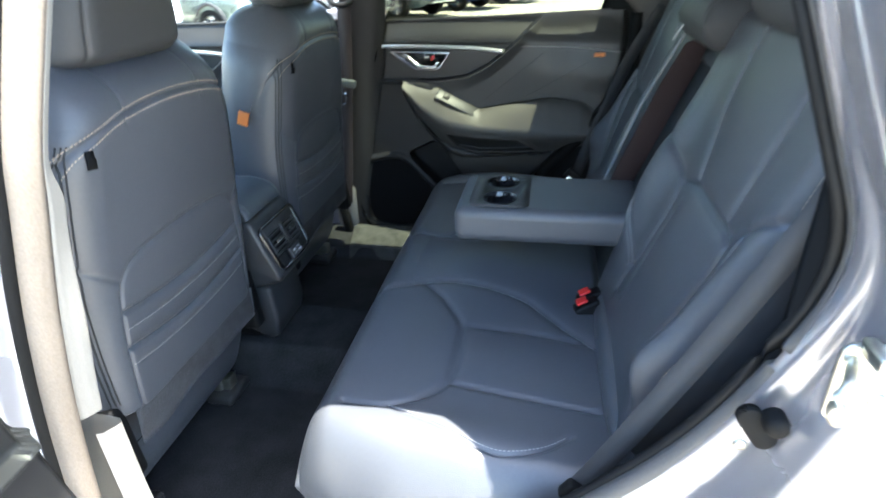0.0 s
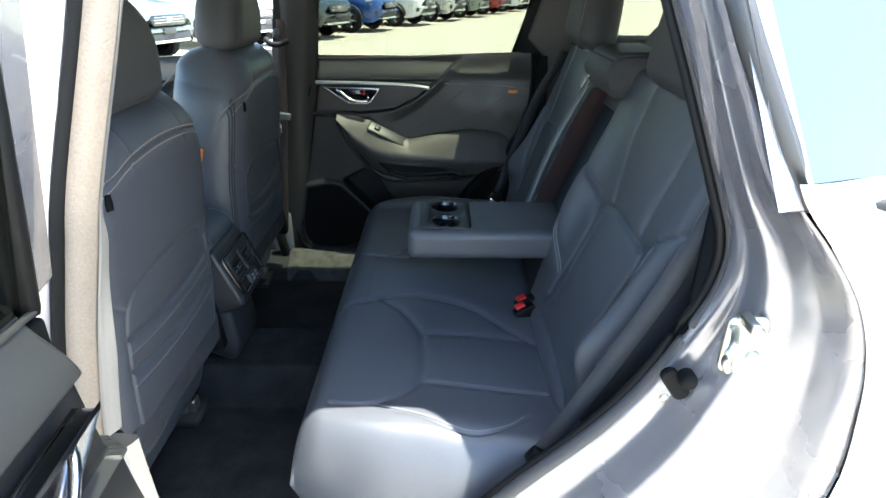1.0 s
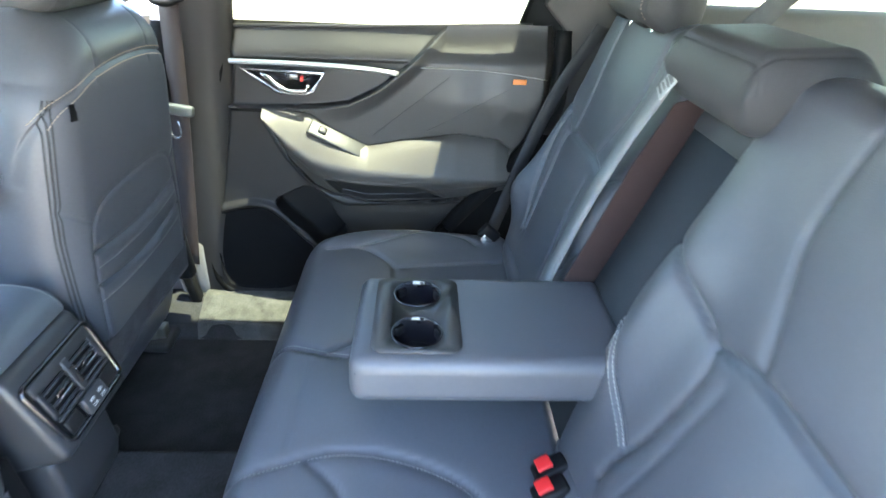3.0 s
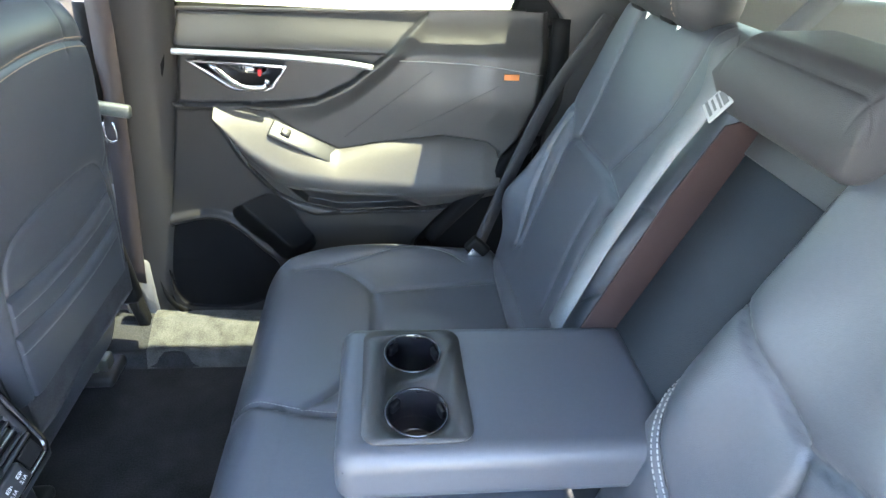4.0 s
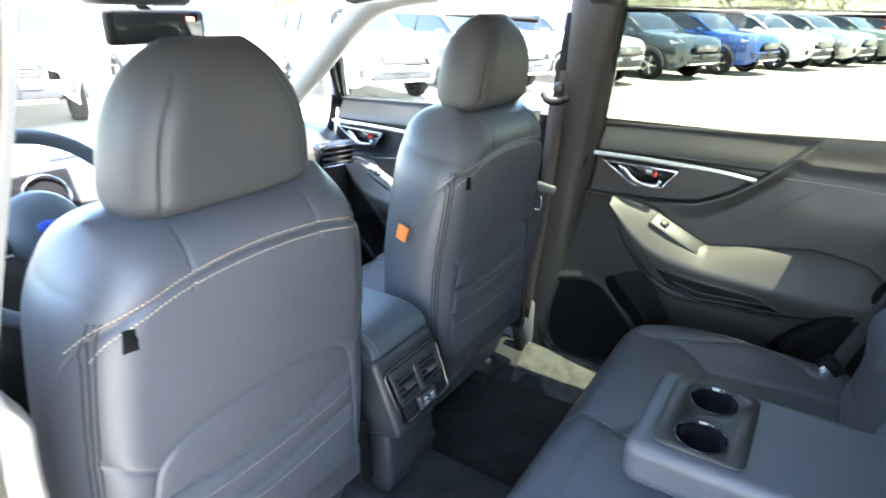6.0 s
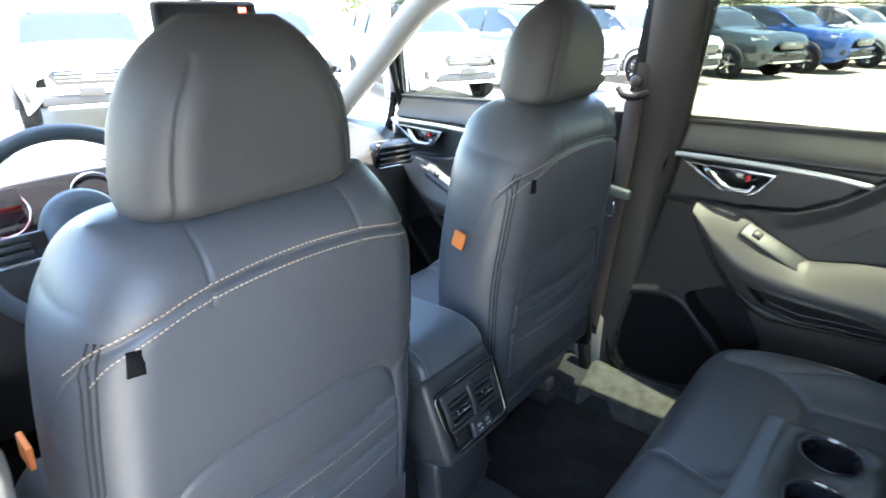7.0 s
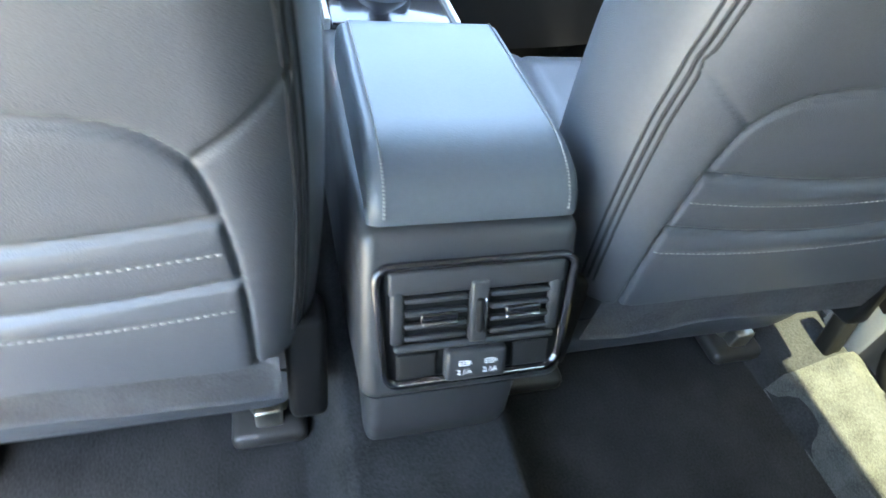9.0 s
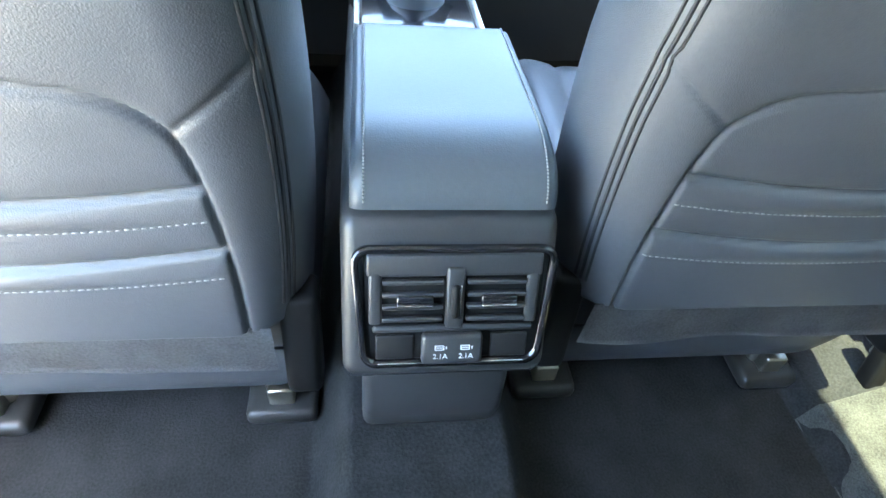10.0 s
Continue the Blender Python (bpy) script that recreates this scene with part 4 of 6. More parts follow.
# ---------------------------------------------------------------- rear bench cushion
bench = thing("rear_bench", (-0.33, 0, 0.45), "charcoal leatherette rear bench with split backrests", "car seat")
bsp = lambda t: (t, 0.585 + 0.012 * (-0.1 - t), 0.0, 1.0)
mir = lambda pts: [(-a, b) for a, b in pts]
n_mid = smooth2([(-0.150, -0.60), (-0.146, -0.545), (-0.122, -0.468), (-0.113, -0.407), (-0.127, -0.322), (-0.163, -0.239), (-0.212, -0.191), (-0.26, -0.150), (-0.32, -0.09)], 40)
n_front = smooth2([(-0.130, -0.47), (-0.174, -0.42), (-0.253, -0.372), (-0.30, -0.359), (-0.38, -0.355), (-0.46, -0.362), (-0.515, -0.405), (-0.542, -0.46), (-0.537, -0.53)], 44)
n_low = smooth2([(-0.548, -0.447), (-0.575, -0.38), (-0.600, -0.33), (-0.622, -0.284), (-0.626, -0.243), (-0.606, -0.189), (-0.57, -0.15)], 30)
cr1, cr2 = smooth2([(-0.278, -0.362), (-0.288, -0.223), (-0.31, -0.108)], 14), smooth2([(-0.46, -0.360), (-0.482, -0.22), (-0.50, -0.10)], 14)
mid_pad = smooth2([(-0.14, -0.50), (0.0, -0.505), (0.14, -0.50)], 14)
bseams = []
for ln, d, w in ((n_mid, 0.014, 0.007), (n_front, 0.012, 0.007), (n_low, 0.008, 0.005), (cr1, 0.009, 0.008), (cr2, 0.009, 0.008)):
    bseams += [(ln, d, w), (mir(ln), d, w)]
bseams.append((mid_pad, 0.003, 0.005))
bpad = Pad(bsp, 0.0, lambda t: 0.665 + 0.03 * np.clip((t + 0.60) / 0.3, 0, 1) - 0.06 * np.clip((-0.40 - t) / 0.2, 0, 1) ** 2, -0.61, -0.04, 0.145, 0.15, 0.075, 0.075, 0.05,
           seams=bseams, swell=[(0, -0.33, 0.13, 0.2, 0.022), (-0.60, -0.35, 0.06, 0.2, 0.022), (0.60, -0.35, 0.06, 0.2, 0.022), (-0.36, -0.47, 0.15, 0.07, 0.012), (0.36, -0.47, 0.15, 0.07, 0.012),
                                (-0.38, -0.26, 0.05, 0.08, 0.006), (0.38, -0.26, 0.05, 0.08, 0.006)])
cush = put("cushion_pad", bpad.mesh(360, 170), LEATHER, bench, "charcoal leatherette with sewn panels")
for ln in (n_mid, mir(n_mid)):
    put("stitching", bpad.stitches([(a + (0.006 if a > 0 else -0.006), b) for a, b in ln]), THREAD_GREY, cush, "pale stitching")
for ln in (n_low, mir(n_low)):
    put("stitching", bpad.stitches([(a * 0.992, b) for a, b in ln]), THREAD_GREY, cush, "pale stitching")
put("bench_base", box((-0.31, 0, 0.44), (0.46, 1.28, 0.12), 0.02), TRIM, bench, "black plastic base")

# ---------------------------------------------------------------- rear backrests


def bspine(t):
    """Middle sheet of the rear backrests by height t."""
    x = -0.001 + 0.36 * (t - 0.74) - 0.10 * max(0, t - 1.1) ** 1.5
    return (x, t, -0.945, 0.326)


def rear_back(cy, half, label, out):
    """out: -1 or 1, the side of the outer bolster."""
    th = bench
    sg = out
    hw = lambda t: half - 0.03 * np.clip((t - 1.18) / 0.13, 0, 1) ** 2 - 0.02 * np.clip((0.82 - t) / 0.12, 0, 1) ** 2
    F = lambda pts, n=30: smooth2([(a * sg, b) for a, b in pts], n)
    G = lambda pts, n=30: F([(a + 0.042, b) for a, b in pts], n)
    cross = G([(-0.148, 1.021), (-0.088, 1.036), (-0.049, 1.041), (0.028, 1.040), (0.101, 1.039)])
    inner = G([(-0.300, 1.075), (-0.240, 1.055), (-0.179, 1.035), (-0.148, 1.021), (-0.131, 0.975), (-0.144, 0.882), (-0.165, 0.82), (-0.17, 0.78)], 40)
    inner2 = G([(-0.300, 1.070), (-0.302, 1.001), (-0.285, 0.943), (-0.225, 0.88), (-0.16, 0.84)])
    outer = G([(0.101, 1.039), (0.134, 1.029), (0.140, 1.0), (0.134, 0.974), (0.117, 0.896), (0.10, 0.80)])
    wing = G([(0.134, 1.029), (0.160, 1.055), (0.185, 1.075), (0.222, 1.105)])
    wing2 = G([(0.175, 1.069), (0.178, 1.026), (0.170, 0.966), (0.15, 0.88), (0.12, 0.79)])
    up1, up2 = G([(-0.066, 1.042), (-0.101, 1.102), (-0.132, 1.164), (-0.138, 1.245), (-0.13, 1.30)]), G([(0.101, 1.039), (0.101, 1.098), (0.111, 1.177), (0.114, 1.245), (0.11, 1.30)])
    ch = G([(-0.09, 1.00), (-0.10, 0.90), (-0.12, 0.79)])
    s = [(cross, 0.015, 0.007), (inner, 0.013, 0.007), (inner2, 0.010, 0.006), (outer, 0.014, 0.009), (wing, 0.010, 0.006), (wing2, 0.012, 0.007), (up1, 0.008, 0.008), (up2, 0.008, 0.008), (ch, 0.005, 0.006)]
    pad = Pad(bspine, cy, hw, 0.69, 1.315, 0.075, 0.05, 0.032, 0.03, 0.045, seams=s,
              swell=[(0.235 * sg, 0.94, 0.035, 0.13, 0.022), (0.245 * sg, 0.855, 0.040, 0.06, 0.034), (-0.215 * sg, 0.98, 0.055, 0.16, 0.034), (0.03 * sg, 0.93, 0.10, 0.09, 0.008), (0.03 * sg, 1.17, 0.10, 0.09, 0.008)])
    bm = pad.mesh(220, 250)
    bm.verts.index_update()
    cover, known = bmesh.new(), {}
    flank = [f for f in bm.faces if (f.calc_center_median().y - cy) * sg > float(hw(f.calc_center_median().z)) - 0.010]
    for f in flank:
        for v in f.verts:
            if v.index not in known:
                known[v.index] = cover.verts.new(v.co)
        cover.faces.new([known[v.index] for v in f.verts])
    bmesh.ops.delete(bm, geom=flank, context="FACES")
    back = put("backrest", bm, LEATHER, th, "charcoal leatherette with sewn panels")
    put("side_cover", cover, FABRIC, back, "black fabric side")
    for o in (0.004, 0.010) if sg < 0 else ():
        put("stitching", pad.stitches(beside(inner2, o - 0.001), 0.0065, 0.0046, 0.0013, 0.001), THREAD_GREY, back, "pale stitching")
    rim = [(float(hw(z)) * sg - 0.0075 * sg, z) for z in np.linspace(0.76, 1.24, 60)]
    put("edge_piping", tube([pad.at(a, b, 0.0) for a, b in rim], 0.0035, 6), TRIM, back, "dark edge piping")
    put("stitching", pad.stitches([(a - 0.006 * sg, b) for a, b in rim], 0.007, 0.0045, 0.0005), THREAD, back, "tan stitching")
    # stuffed roll that closes the gap above the cushion
    put("seat_roll", tube(bend([(-0.060, cy - half + 0.02, 0.728), (-0.066, cy, 0.735), (-0.060, cy + half - 0.02, 0.728)], 16), lambda f: 0.030 * (1 - 0.5 * abs(2 * f - 1) ** 8), 12), LEATHER, th, "leatherette roll")
    # head restraint
    hsp = lambda z: (0.125 + 0.12 * (z - 1.30), z, -0.985, 0.17)
    hh = lambda t: 0.140 - 0.05 * np.clip((t - 1.33) / 0.20, 0, 1) ** 1.8 - 0.02 * np.clip((1.35 - t) / 0.05, 0, 1) ** 2
    hc = cy + 0.060 * sg
    hs = [(-0.108, 1.315), (-0.106, 1.40), (-0.09, 1.47), (-0.06, 1.51)]
    hp = Pad(hsp, hc, hh, 1.30, 1.525, 0.062, 0.055, 0.05, 0.035, 0.05, seams=[(smooth2(hs, 20), 0.003, 0.0035), (smooth2(mir(hs), 20), 0.003, 0.0035)])
    head = put("head_restraint", hp.mesh(80, 70), LEATHER_DIM, th, "leatherette head restraint in a shaded tone")
    for k in (-1, 1):
        if k == -sg and sg > 0:
            put("stitching", hp.stitches([(a * sg * 0.95, b) for a, b in smooth2(hs, 20)]), THREAD, head, "tan stitching")
        if sg < 0:
            continue
        put("post", tube([(0.115, hc + k * 0.06, 1.25), (0.118, hc + k * 0.06, 1.34)], 0.0065, 12), CHROME, head, "chrome post")
        put("post_collar", box((0.105, hc + k * 0.06, 1.315), (0.034, 0.05, 0.016), 0.005), TRIM, head, "black plastic collar")
    return th, pad


near_back, near_pad = rear_back(-0.340, 0.280, "", -1)
far_back, far_pad = rear_back(0.362, 0.265, "", 1)

put("side_lining", plate([(x, -0.6225, z) for x, z in ((0.100, 1.20), (0.050, 1.071), (0.026, 1.012), (-0.030, 0.92), (-0.062, 0.852), (-0.08, 0.79), (-0.02, 0.72), (0.14, 0.80), (0.22, 1.2))], 0.004, (0, -1, 0)), ZIP, bench, "dark fabric side lining")
# middle part: hollow behind the folded armrest
middle = bench
put("hollow_back", plate([(-0.075, -0.14, 0.74), (0.107, -0.14, 1.197), (0.137, -0.14, 1.197), (-0.045, -0.14, 0.74)], 0.28, (0, 1, 0)), LINING, middle, "charcoal carpet lining")
put("hollow_top", plate([(0.104, -0.14, 1.199), (0.128, -0.14, 1.26), (0.17, -0.14, 1.26), (0.14, -0.14, 1.199)], 0.28, (0, 1, 0), 0.003), LEATHER_DIM, middle, "grey leatherette upper lining")
for sg in (1,):
    put("hollow_side", plate([(-0.115, sg * 0.094, 0.76), (-0.050, sg * 0.094, 0.938), (0.026, sg * 0.094, 1.142), (0.070, sg * 0.094, 1.235), (0.12, sg * 0.094, 1.25), (0.10, sg * 0.094, 1.15), (0.0, sg * 0.094, 0.90), (-0.05, sg * 0.094, 0.76)], 0.005, (0, sg, 0), 0.002), LINING_BROWN, middle, "dark brown side lining")
mh = Pad(lambda t: (t, 1.295 + 0.05 * (t - 0.13), 0, 1.0), 0.006, lambda t: 0.124 + 0 * t, 0.052, 0.215, 0.052, 0.05, 0.03, 0.040, 0.05,
         seams=[([(-0.108, 0.05), (-0.108, 0.22)], 0.003, 0.003), ([(0.108, 0.05), (0.108, 0.22)], 0.003, 0.003), ([(-0.124, 0.066), (0.124, 0.066)], 0.003, 0.003)])
mhead = put("head_restraint", mh.mesh(120, 90), LEATHER_DIM, middle, "low leatherette head restraint in a shaded tone")
mt_ = Matrix.Translation((0.050, 0.094, 1.262)) @ Matrix.Rotation(radians(25), 4, "Y") @ Matrix.Rotation(radians(20), 4, "X")
tb = box((0, 0, 0), (0.003, 0.034, 0.036), 0.001)
bmesh.ops.transform(tb, matrix=mt_, verts=tb.verts)
tagp = put("paper_tag", tb, PAPER, middle, "pale label hanging from the head restraint")
for k, (w, h) in enumerate(((0.024, 0.007), (0.026, 0.003), (0.020, 0.003), (0.026, 0.004))):
    tb = box((-0.0019, 0.001 * (k - 1), 0.011 - 0.0075 * k), (0.0006, w, h), 0)
    bmesh.ops.transform(tb, matrix=mt_, verts=tb.verts)
    put("print_bar", tb, BELT_MID_GREY, tagp, "grey printed bar", False)

# folded-down armrest with two cup holders
arm = thing("folding_armrest", (-0.2, -0.012, 0.87), "folded-down leatherette armrest with two cup holders", "armrest")
AC, AW = -0.012, 0.236
b = box((-0.195, AC, 0.888), (0.41, AW, 0.078), 0.022, 6)
cups = [(-0.305, AC + 0.052), (-0.305, AC - 0.052)]
tools = [lathe([(0.0, 0.862), (0.0385, 0.862), (0.0385, 0.95), (0.0, 0.95)], (cx, cyy, 0), 40) for cx, cyy in cups]
for t in tools:
    bmesh.ops.remove_doubles(t, verts=t.verts, dist=0.0001)
b = cut(b, *tools)
flat_tops(put("armrest_body", b, LEATHER, arm, "charcoal leatherette armrest", True))
o = rounded(0.130, 0.196, 0.020, 8)
b = plate([(-0.305 + x, AC + y, 0.9272) for x, y in o], 0.0032, (0, 0, 1))
tools = [lathe([(0.0, 0.90), (0.0370, 0.90), (0.0370, 0.96), (0.0, 0.96)], (cx, cyy, 0), 48) for cx, cyy in cups]
for t in tools:
    bmesh.ops.remove_doubles(t, verts=t.verts, dist=0.0001)
put("cup_plate", cut(b, *tools), TRIM_SOFT, arm, "dark plastic cup holder plate", False)
for cx, cyy in cups:
    prof = [(0.0382, 0.9306), (0.0372, 0.9325), (0.0358, 0.931), (0.0352, 0.905), (0.034, 0.866), (0.030, 0.8635), (0.0, 0.8635)]
    cup = put("cup_holder", lathe(prof, (cx, cyy, 0), 48), GLOSS, arm, "deep black cup holder")
    put("cup_rib", lathe([(0.0350, 0.889), (0.0335, 0.8865), (0.0343, 0.884)], (cx, cyy, 0), 48), CHROME, cup, "thin bright rib")
    for q in (20, 140, 260):
        put("cup_tongue", box((cx + 0.0325 * math.cos(radians(q)), cyy + 0.0325 * math.sin(radians(q)), 0.918), (0.006, 0.016, 0.014), 0.002, m=Matrix.Rotation(radians(q), 4, "Z")), TRIM, cup, "rubber tongue")
put("edge_seam", tube([(-0.39, AC - AW / 2 + 0.004, 0.905), (-0.2, AC - AW / 2 + 0.0025, 0.907), (0.02, AC - AW / 2 + 0.004, 0.907)], 0.0015, 6), TRIM, arm)

# buckles between the cushions
buckle = thing("belt_buckle", (-0.12, -0.13, 0.72), "black seat belt buckles with red press buttons", "buckle")
for k, (bx, by) in enumerate([(-0.105, -0.185), (-0.098, -0.145)]):
    m = Matrix.Rotation(radians(-25), 4, "Y") @ Matrix.Rotation(radians(12), 4, "Z")
    bd = put("buckle_body", box((bx, by, 0.735), (0.055, 0.034, 0.03), 0.006, 3, m), TRIM, buckle)
    put("press_button", box((bx - 0.014, by, 0.752), (0.024, 0.024, 0.006), 0.002, 2, m), RED, bd, "red press button")

# ---------------------------------------------------------------- near side of the body, with the rear door standing open
OPENING = [(-0.050, 1.520), (-0.034, 1.472), (0.0, 1.379), (0.044, 1.251), (0.068, 1.171), (0.065, 1.111), (0.041, 1.046), (-0.016, 0.936), (-0.083, 0.847), (-0.202, 0.725), (-0.31, 0.60), (-0.42, 0.50), (-0.56, 0.455), (-0.80, 0.45)]
LIP = [(-0.030, 1.530), (-0.012, 1.476), (0.018, 1.385), (0.055, 1.292), (0.105, 1.230), (0.155, 1.160), (0.185, 1.085), (0.200, 1.003), (0.205, 0.877), (0.160, 0.72), (0.03, 0.56), (-0.20, 0.43), (-0.50, 0.385), (-0.82, 0.38)]
op = bend([(x, 0, z) for x, z in OPENING], 60)
lp = bend([(x, 0, z) for x, z in LIP], 60)
lean = lambda z: 0.07 * max(0.0, z - 1.2) / 0.3      # the side leans inwards above the belt line


def jamb_point(u, v):
    k = u * 60
    i = min(int(k), 59)
    f = k - i
    a, b = op[i].lerp(op[i + 1], f), lp[i].lerp(lp[i + 1], f)
    prof = [(0.0, -0.738), (0.06, -0.752), (0.22, -0.760), (0.36, -0.800), (0.62, -0.812), (0.80, -0.835), (0.93, -0.872), (1.0, -0.878)]
    y = float(np.interp(v, [p[0] for p in prof], [p[1] for p in prof]))
    y -= 0.006 * math.sin(v * 9) * math.sin(u * 7)
    q = a.lerp(b, v)
    return Vector((q.x, y + lean(q.z), q.z))


b = sheet(jamb_point, 120, 40)
bmesh.ops.solidify(b, geom=b.faces[:], thickness=-0.004)
jamb = thing("rear_quarter", (0.2, -0.85, 0.5), "silver metallic rear quarter with door jamb, striker and side glass", "car body", kind="structure")
put("door_jamb", b, PAINT, jamb, "silver painted door jamb")


def quarter_point(u, v):
    k = u * 60
    i = min(int(k), 59)
    a = lp[i].lerp(lp[i + 1], k - i)
    s = sstep(0, 1, v) * 0.3 + v * 0.7
    z_far = 0.40 + (1.285 - 0.40) * max(0.0, min(1.0, (a.z - 0.38) / 0.87))
    z = a.z + (z_far - a.z) * min(1, v * 1.5)
    x = a.x + (1.25 - a.x) * v
    bulge = 0.03 * math.exp(-((z - 0.95) / 0.25) ** 2) * sstep(0, 0.1, v)
    return Vector((x, -0.880 - bulge + 0.05 * max(0, z - 1.1) / 0.2 * sstep(0, 0.12, v) + 0.08 * max(0, x - 0.7) ** 2, z))


# panel behind the lip, below the side glass
b = sheet(lambda u, v: quarter_point(0.22 + 0.78 * u, v), 80, 50)
put("quarter_panel", b, PAINT, jamb, "silver metallic outer panel")
gl = lambda u, v: Vector((0.085 - 0.115 * v + (1.0 - 0.10 * v) * u, -0.842 + 0.10 * v + 0.05 * u * u, 1.282 + 0.26 * v - 0.02 * u))
ob = put("side_glass", sheet(gl, 8, 8), surface("mirrored_privacy_glass", (0.30, 0.33, 0.36), 0.03, metal=0.9, bump=0, vary=0.02), jamb, "tinted privacy glass that mirrors the sky")
put("glass_trim", merge(tube([(0.075, -0.852, 1.268), (0.05, -0.84, 1.33), (0.0, -0.81, 1.44), (-0.035, -0.785, 1.53)], 0.014, 8), tube([(0.075, -0.852, 1.270), (0.5, -0.845, 1.272), (1.1, -0.80, 1.255)], 0.008, 8)), TRIM_SOFT, jamb, "dark grey window moulding")
# outer pillar above the door cut
put("outer_pillar", sheet(lambda u, v: Vector((-0.035 + 0.075 * (1 - v) + 0.05 * u * (1 - 0.3 * v), -0.872 + 0.085 * v + 0.012 * u, 1.27 + 0.27 * v)), 6, 20), PAINT, jamb, "silver painted roof pillar")
# opening seal: wide soft strip
put("opening_seal", tube([(p.x + 0.012, -0.734 + lean(p.z), p.z) for p in op], 0.013, 10), SEAL_DARK, jamb, "dark grey rubber opening seal")
put("inner_seal", tube([(p.x - 0.004, -0.722 + lean(p.z), p.z - 0.002) for p in op[:48]], 0.007, 8), TRIM, jamb, "black seal lip")
# inside lining of the pocket beside the seat
put("wheel_arch_lining", plate([(-0.30, -0.716, 0.56), (-0.06, -0.716, 0.86), (0.04, -0.716, 1.04), (0.05, -0.70, 1.25), (0.22, -0.70, 1.30), (0.24, -0.716, 0.60)], 0.012, (0, -1, 0)), FABRIC, jamb, "black carpet lining")
# striker: plate, loop of rod and two screws
striker = thing("door_striker", (0.08, -0.81, 1.07), "zinc-plated door striker with two screws", "door striker")
my = Matrix.Rotation(radians(0), 4, "Z")
put("striker_plate", plate([(0.078 + a, -0.806, 1.062 + c) for a, c in rounded(0.055, 0.085, 0.012)], 0.006, (0, -1, 0), 0.002), STEEL, striker)
put("striker_loop", tube(bend([(0.062, -0.812, 1.088), (0.045, -0.845, 1.085), (0.035, -0.853, 1.068), (0.045, -0.845, 1.048), (0.064, -0.812, 1.045)], 20), 0.0055, 10), STEEL, striker, "bent steel loop")
put("striker_tongue", box((0.066, -0.832, 1.108), (0.012, 0.036, 0.016), 0.003), STEEL, striker)
for c in (1.080, 1.045):
    put("screw", lathe([(0.0, 0.005), (0.006, 0.005), (0.009, 0.002), (0.010, 0.0)], (0.092, -0.812, c), 16, Matrix.Rotation(radians(90), 4, "X")), STEEL, striker, "screw head")
stop = thing("door_bumper", (0.015, -0.78, 0.965), "black rubber door bumper screwed to the jamb", "bumper stop")
m = Matrix.Rotation(radians(-35), 4, "Y")
put("bumper_base", plate([Vector((0.018, -0.766, 0.970)) + m @ Vector((a, 0, c)) for a, c in rounded(0.025, 0.058, 0.012)], 0.012, (0, -1, 0), 0.003), RUBBER, stop)
put("bumper_knob", lathe([(0.0, 0.022), (0.010, 0.021), (0.0125, 0.015), (0.0125, 0.0)], (0.030, -0.772, 0.985), 20, Matrix.Rotation(radians(90), 4, "X")), RUBBER, stop)
put("bumper_screw", lathe([(0.0, 0.004), (0.006, 0.003), (0.007, 0.0)], (0.004, -0.778, 0.950), 14, Matrix.Rotation(radians(90), 4, "X")), STEEL, stop, "screw head")

# near B-pillar: painted post, fabric seal strip, inner trim, belt slot
post = thing("pillar_near", (-0.85, -0.76, 0.4), "door pillar with pale fabric seal and grey inner trim", "pillar", kind="structure")
edge = bend([(-0.708, -0.682, 1.54), (-0.727, -0.694, 1.45), (-0.775, -0.735, 1.25), (-0.799, -0.742, 1.15), (-0.835, -0.745, 1.0), (-0.867, -0.745, 0.82), (-0.884, -0.745, 0.62), (-0.866, -0.745, 0.50), (-0.80, -0.745, 0.455)], 50)
put("seal_strip", tube(edge, 0, flat=(0.040, 0.014, (0.25, -1, 0.15))), SEAL, post, "pale ribbed fabric seal strip")
put("seal_bead", tube([p + Vector((-0.024, -0.010, 0)) for p in edge], 0.009, 8), RUBBER, post, "black rubber bead")
put("painted_post", sheet(lambda u, v: edge[min(int(v * 50 + 0.5), 50)] + Vector((-0.035 - 0.10 * u, -0.012 - 0.030 * sstep(0, 0.3, u) - 0.006 * u, 0)), 12, 50), PAINT, post, "silver painted pillar")


def tq(v):
    k = min(int(v * 50), 49)
    return edge[k].lerp(edge[k + 1], v * 50 - k)


def trim_point(u, v):
    p = tq(v)
    wide = 0.22 + 0.36 * sstep(1.22, 1.15, p.z)
    prof = [(0.0, 0.012, 0.006), (0.15, 0.020, 0.014), (0.5, 0.018, 0.055), (0.62, 0.008, 0.068), (0.75, -0.02, 0.074), (1.0, -0.12, 0.078)]
    dx = float(np.interp(u, [q[0] for q in prof], [q[1] for q in prof]))
    dy = float(np.interp(u, [q[0] for q in prof], [q[2] for q in prof]))
    return Vector((p.x + dx + 0.03 * u * sstep(1.15, 0.95, p.z) * min(1, u * 3), p.y + 0.006 + dy * wide, p.z))


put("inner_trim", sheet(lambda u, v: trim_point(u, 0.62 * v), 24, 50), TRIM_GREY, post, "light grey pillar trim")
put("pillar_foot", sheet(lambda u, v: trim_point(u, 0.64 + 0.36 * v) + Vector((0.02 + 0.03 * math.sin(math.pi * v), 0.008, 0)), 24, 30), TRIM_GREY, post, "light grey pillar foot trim")
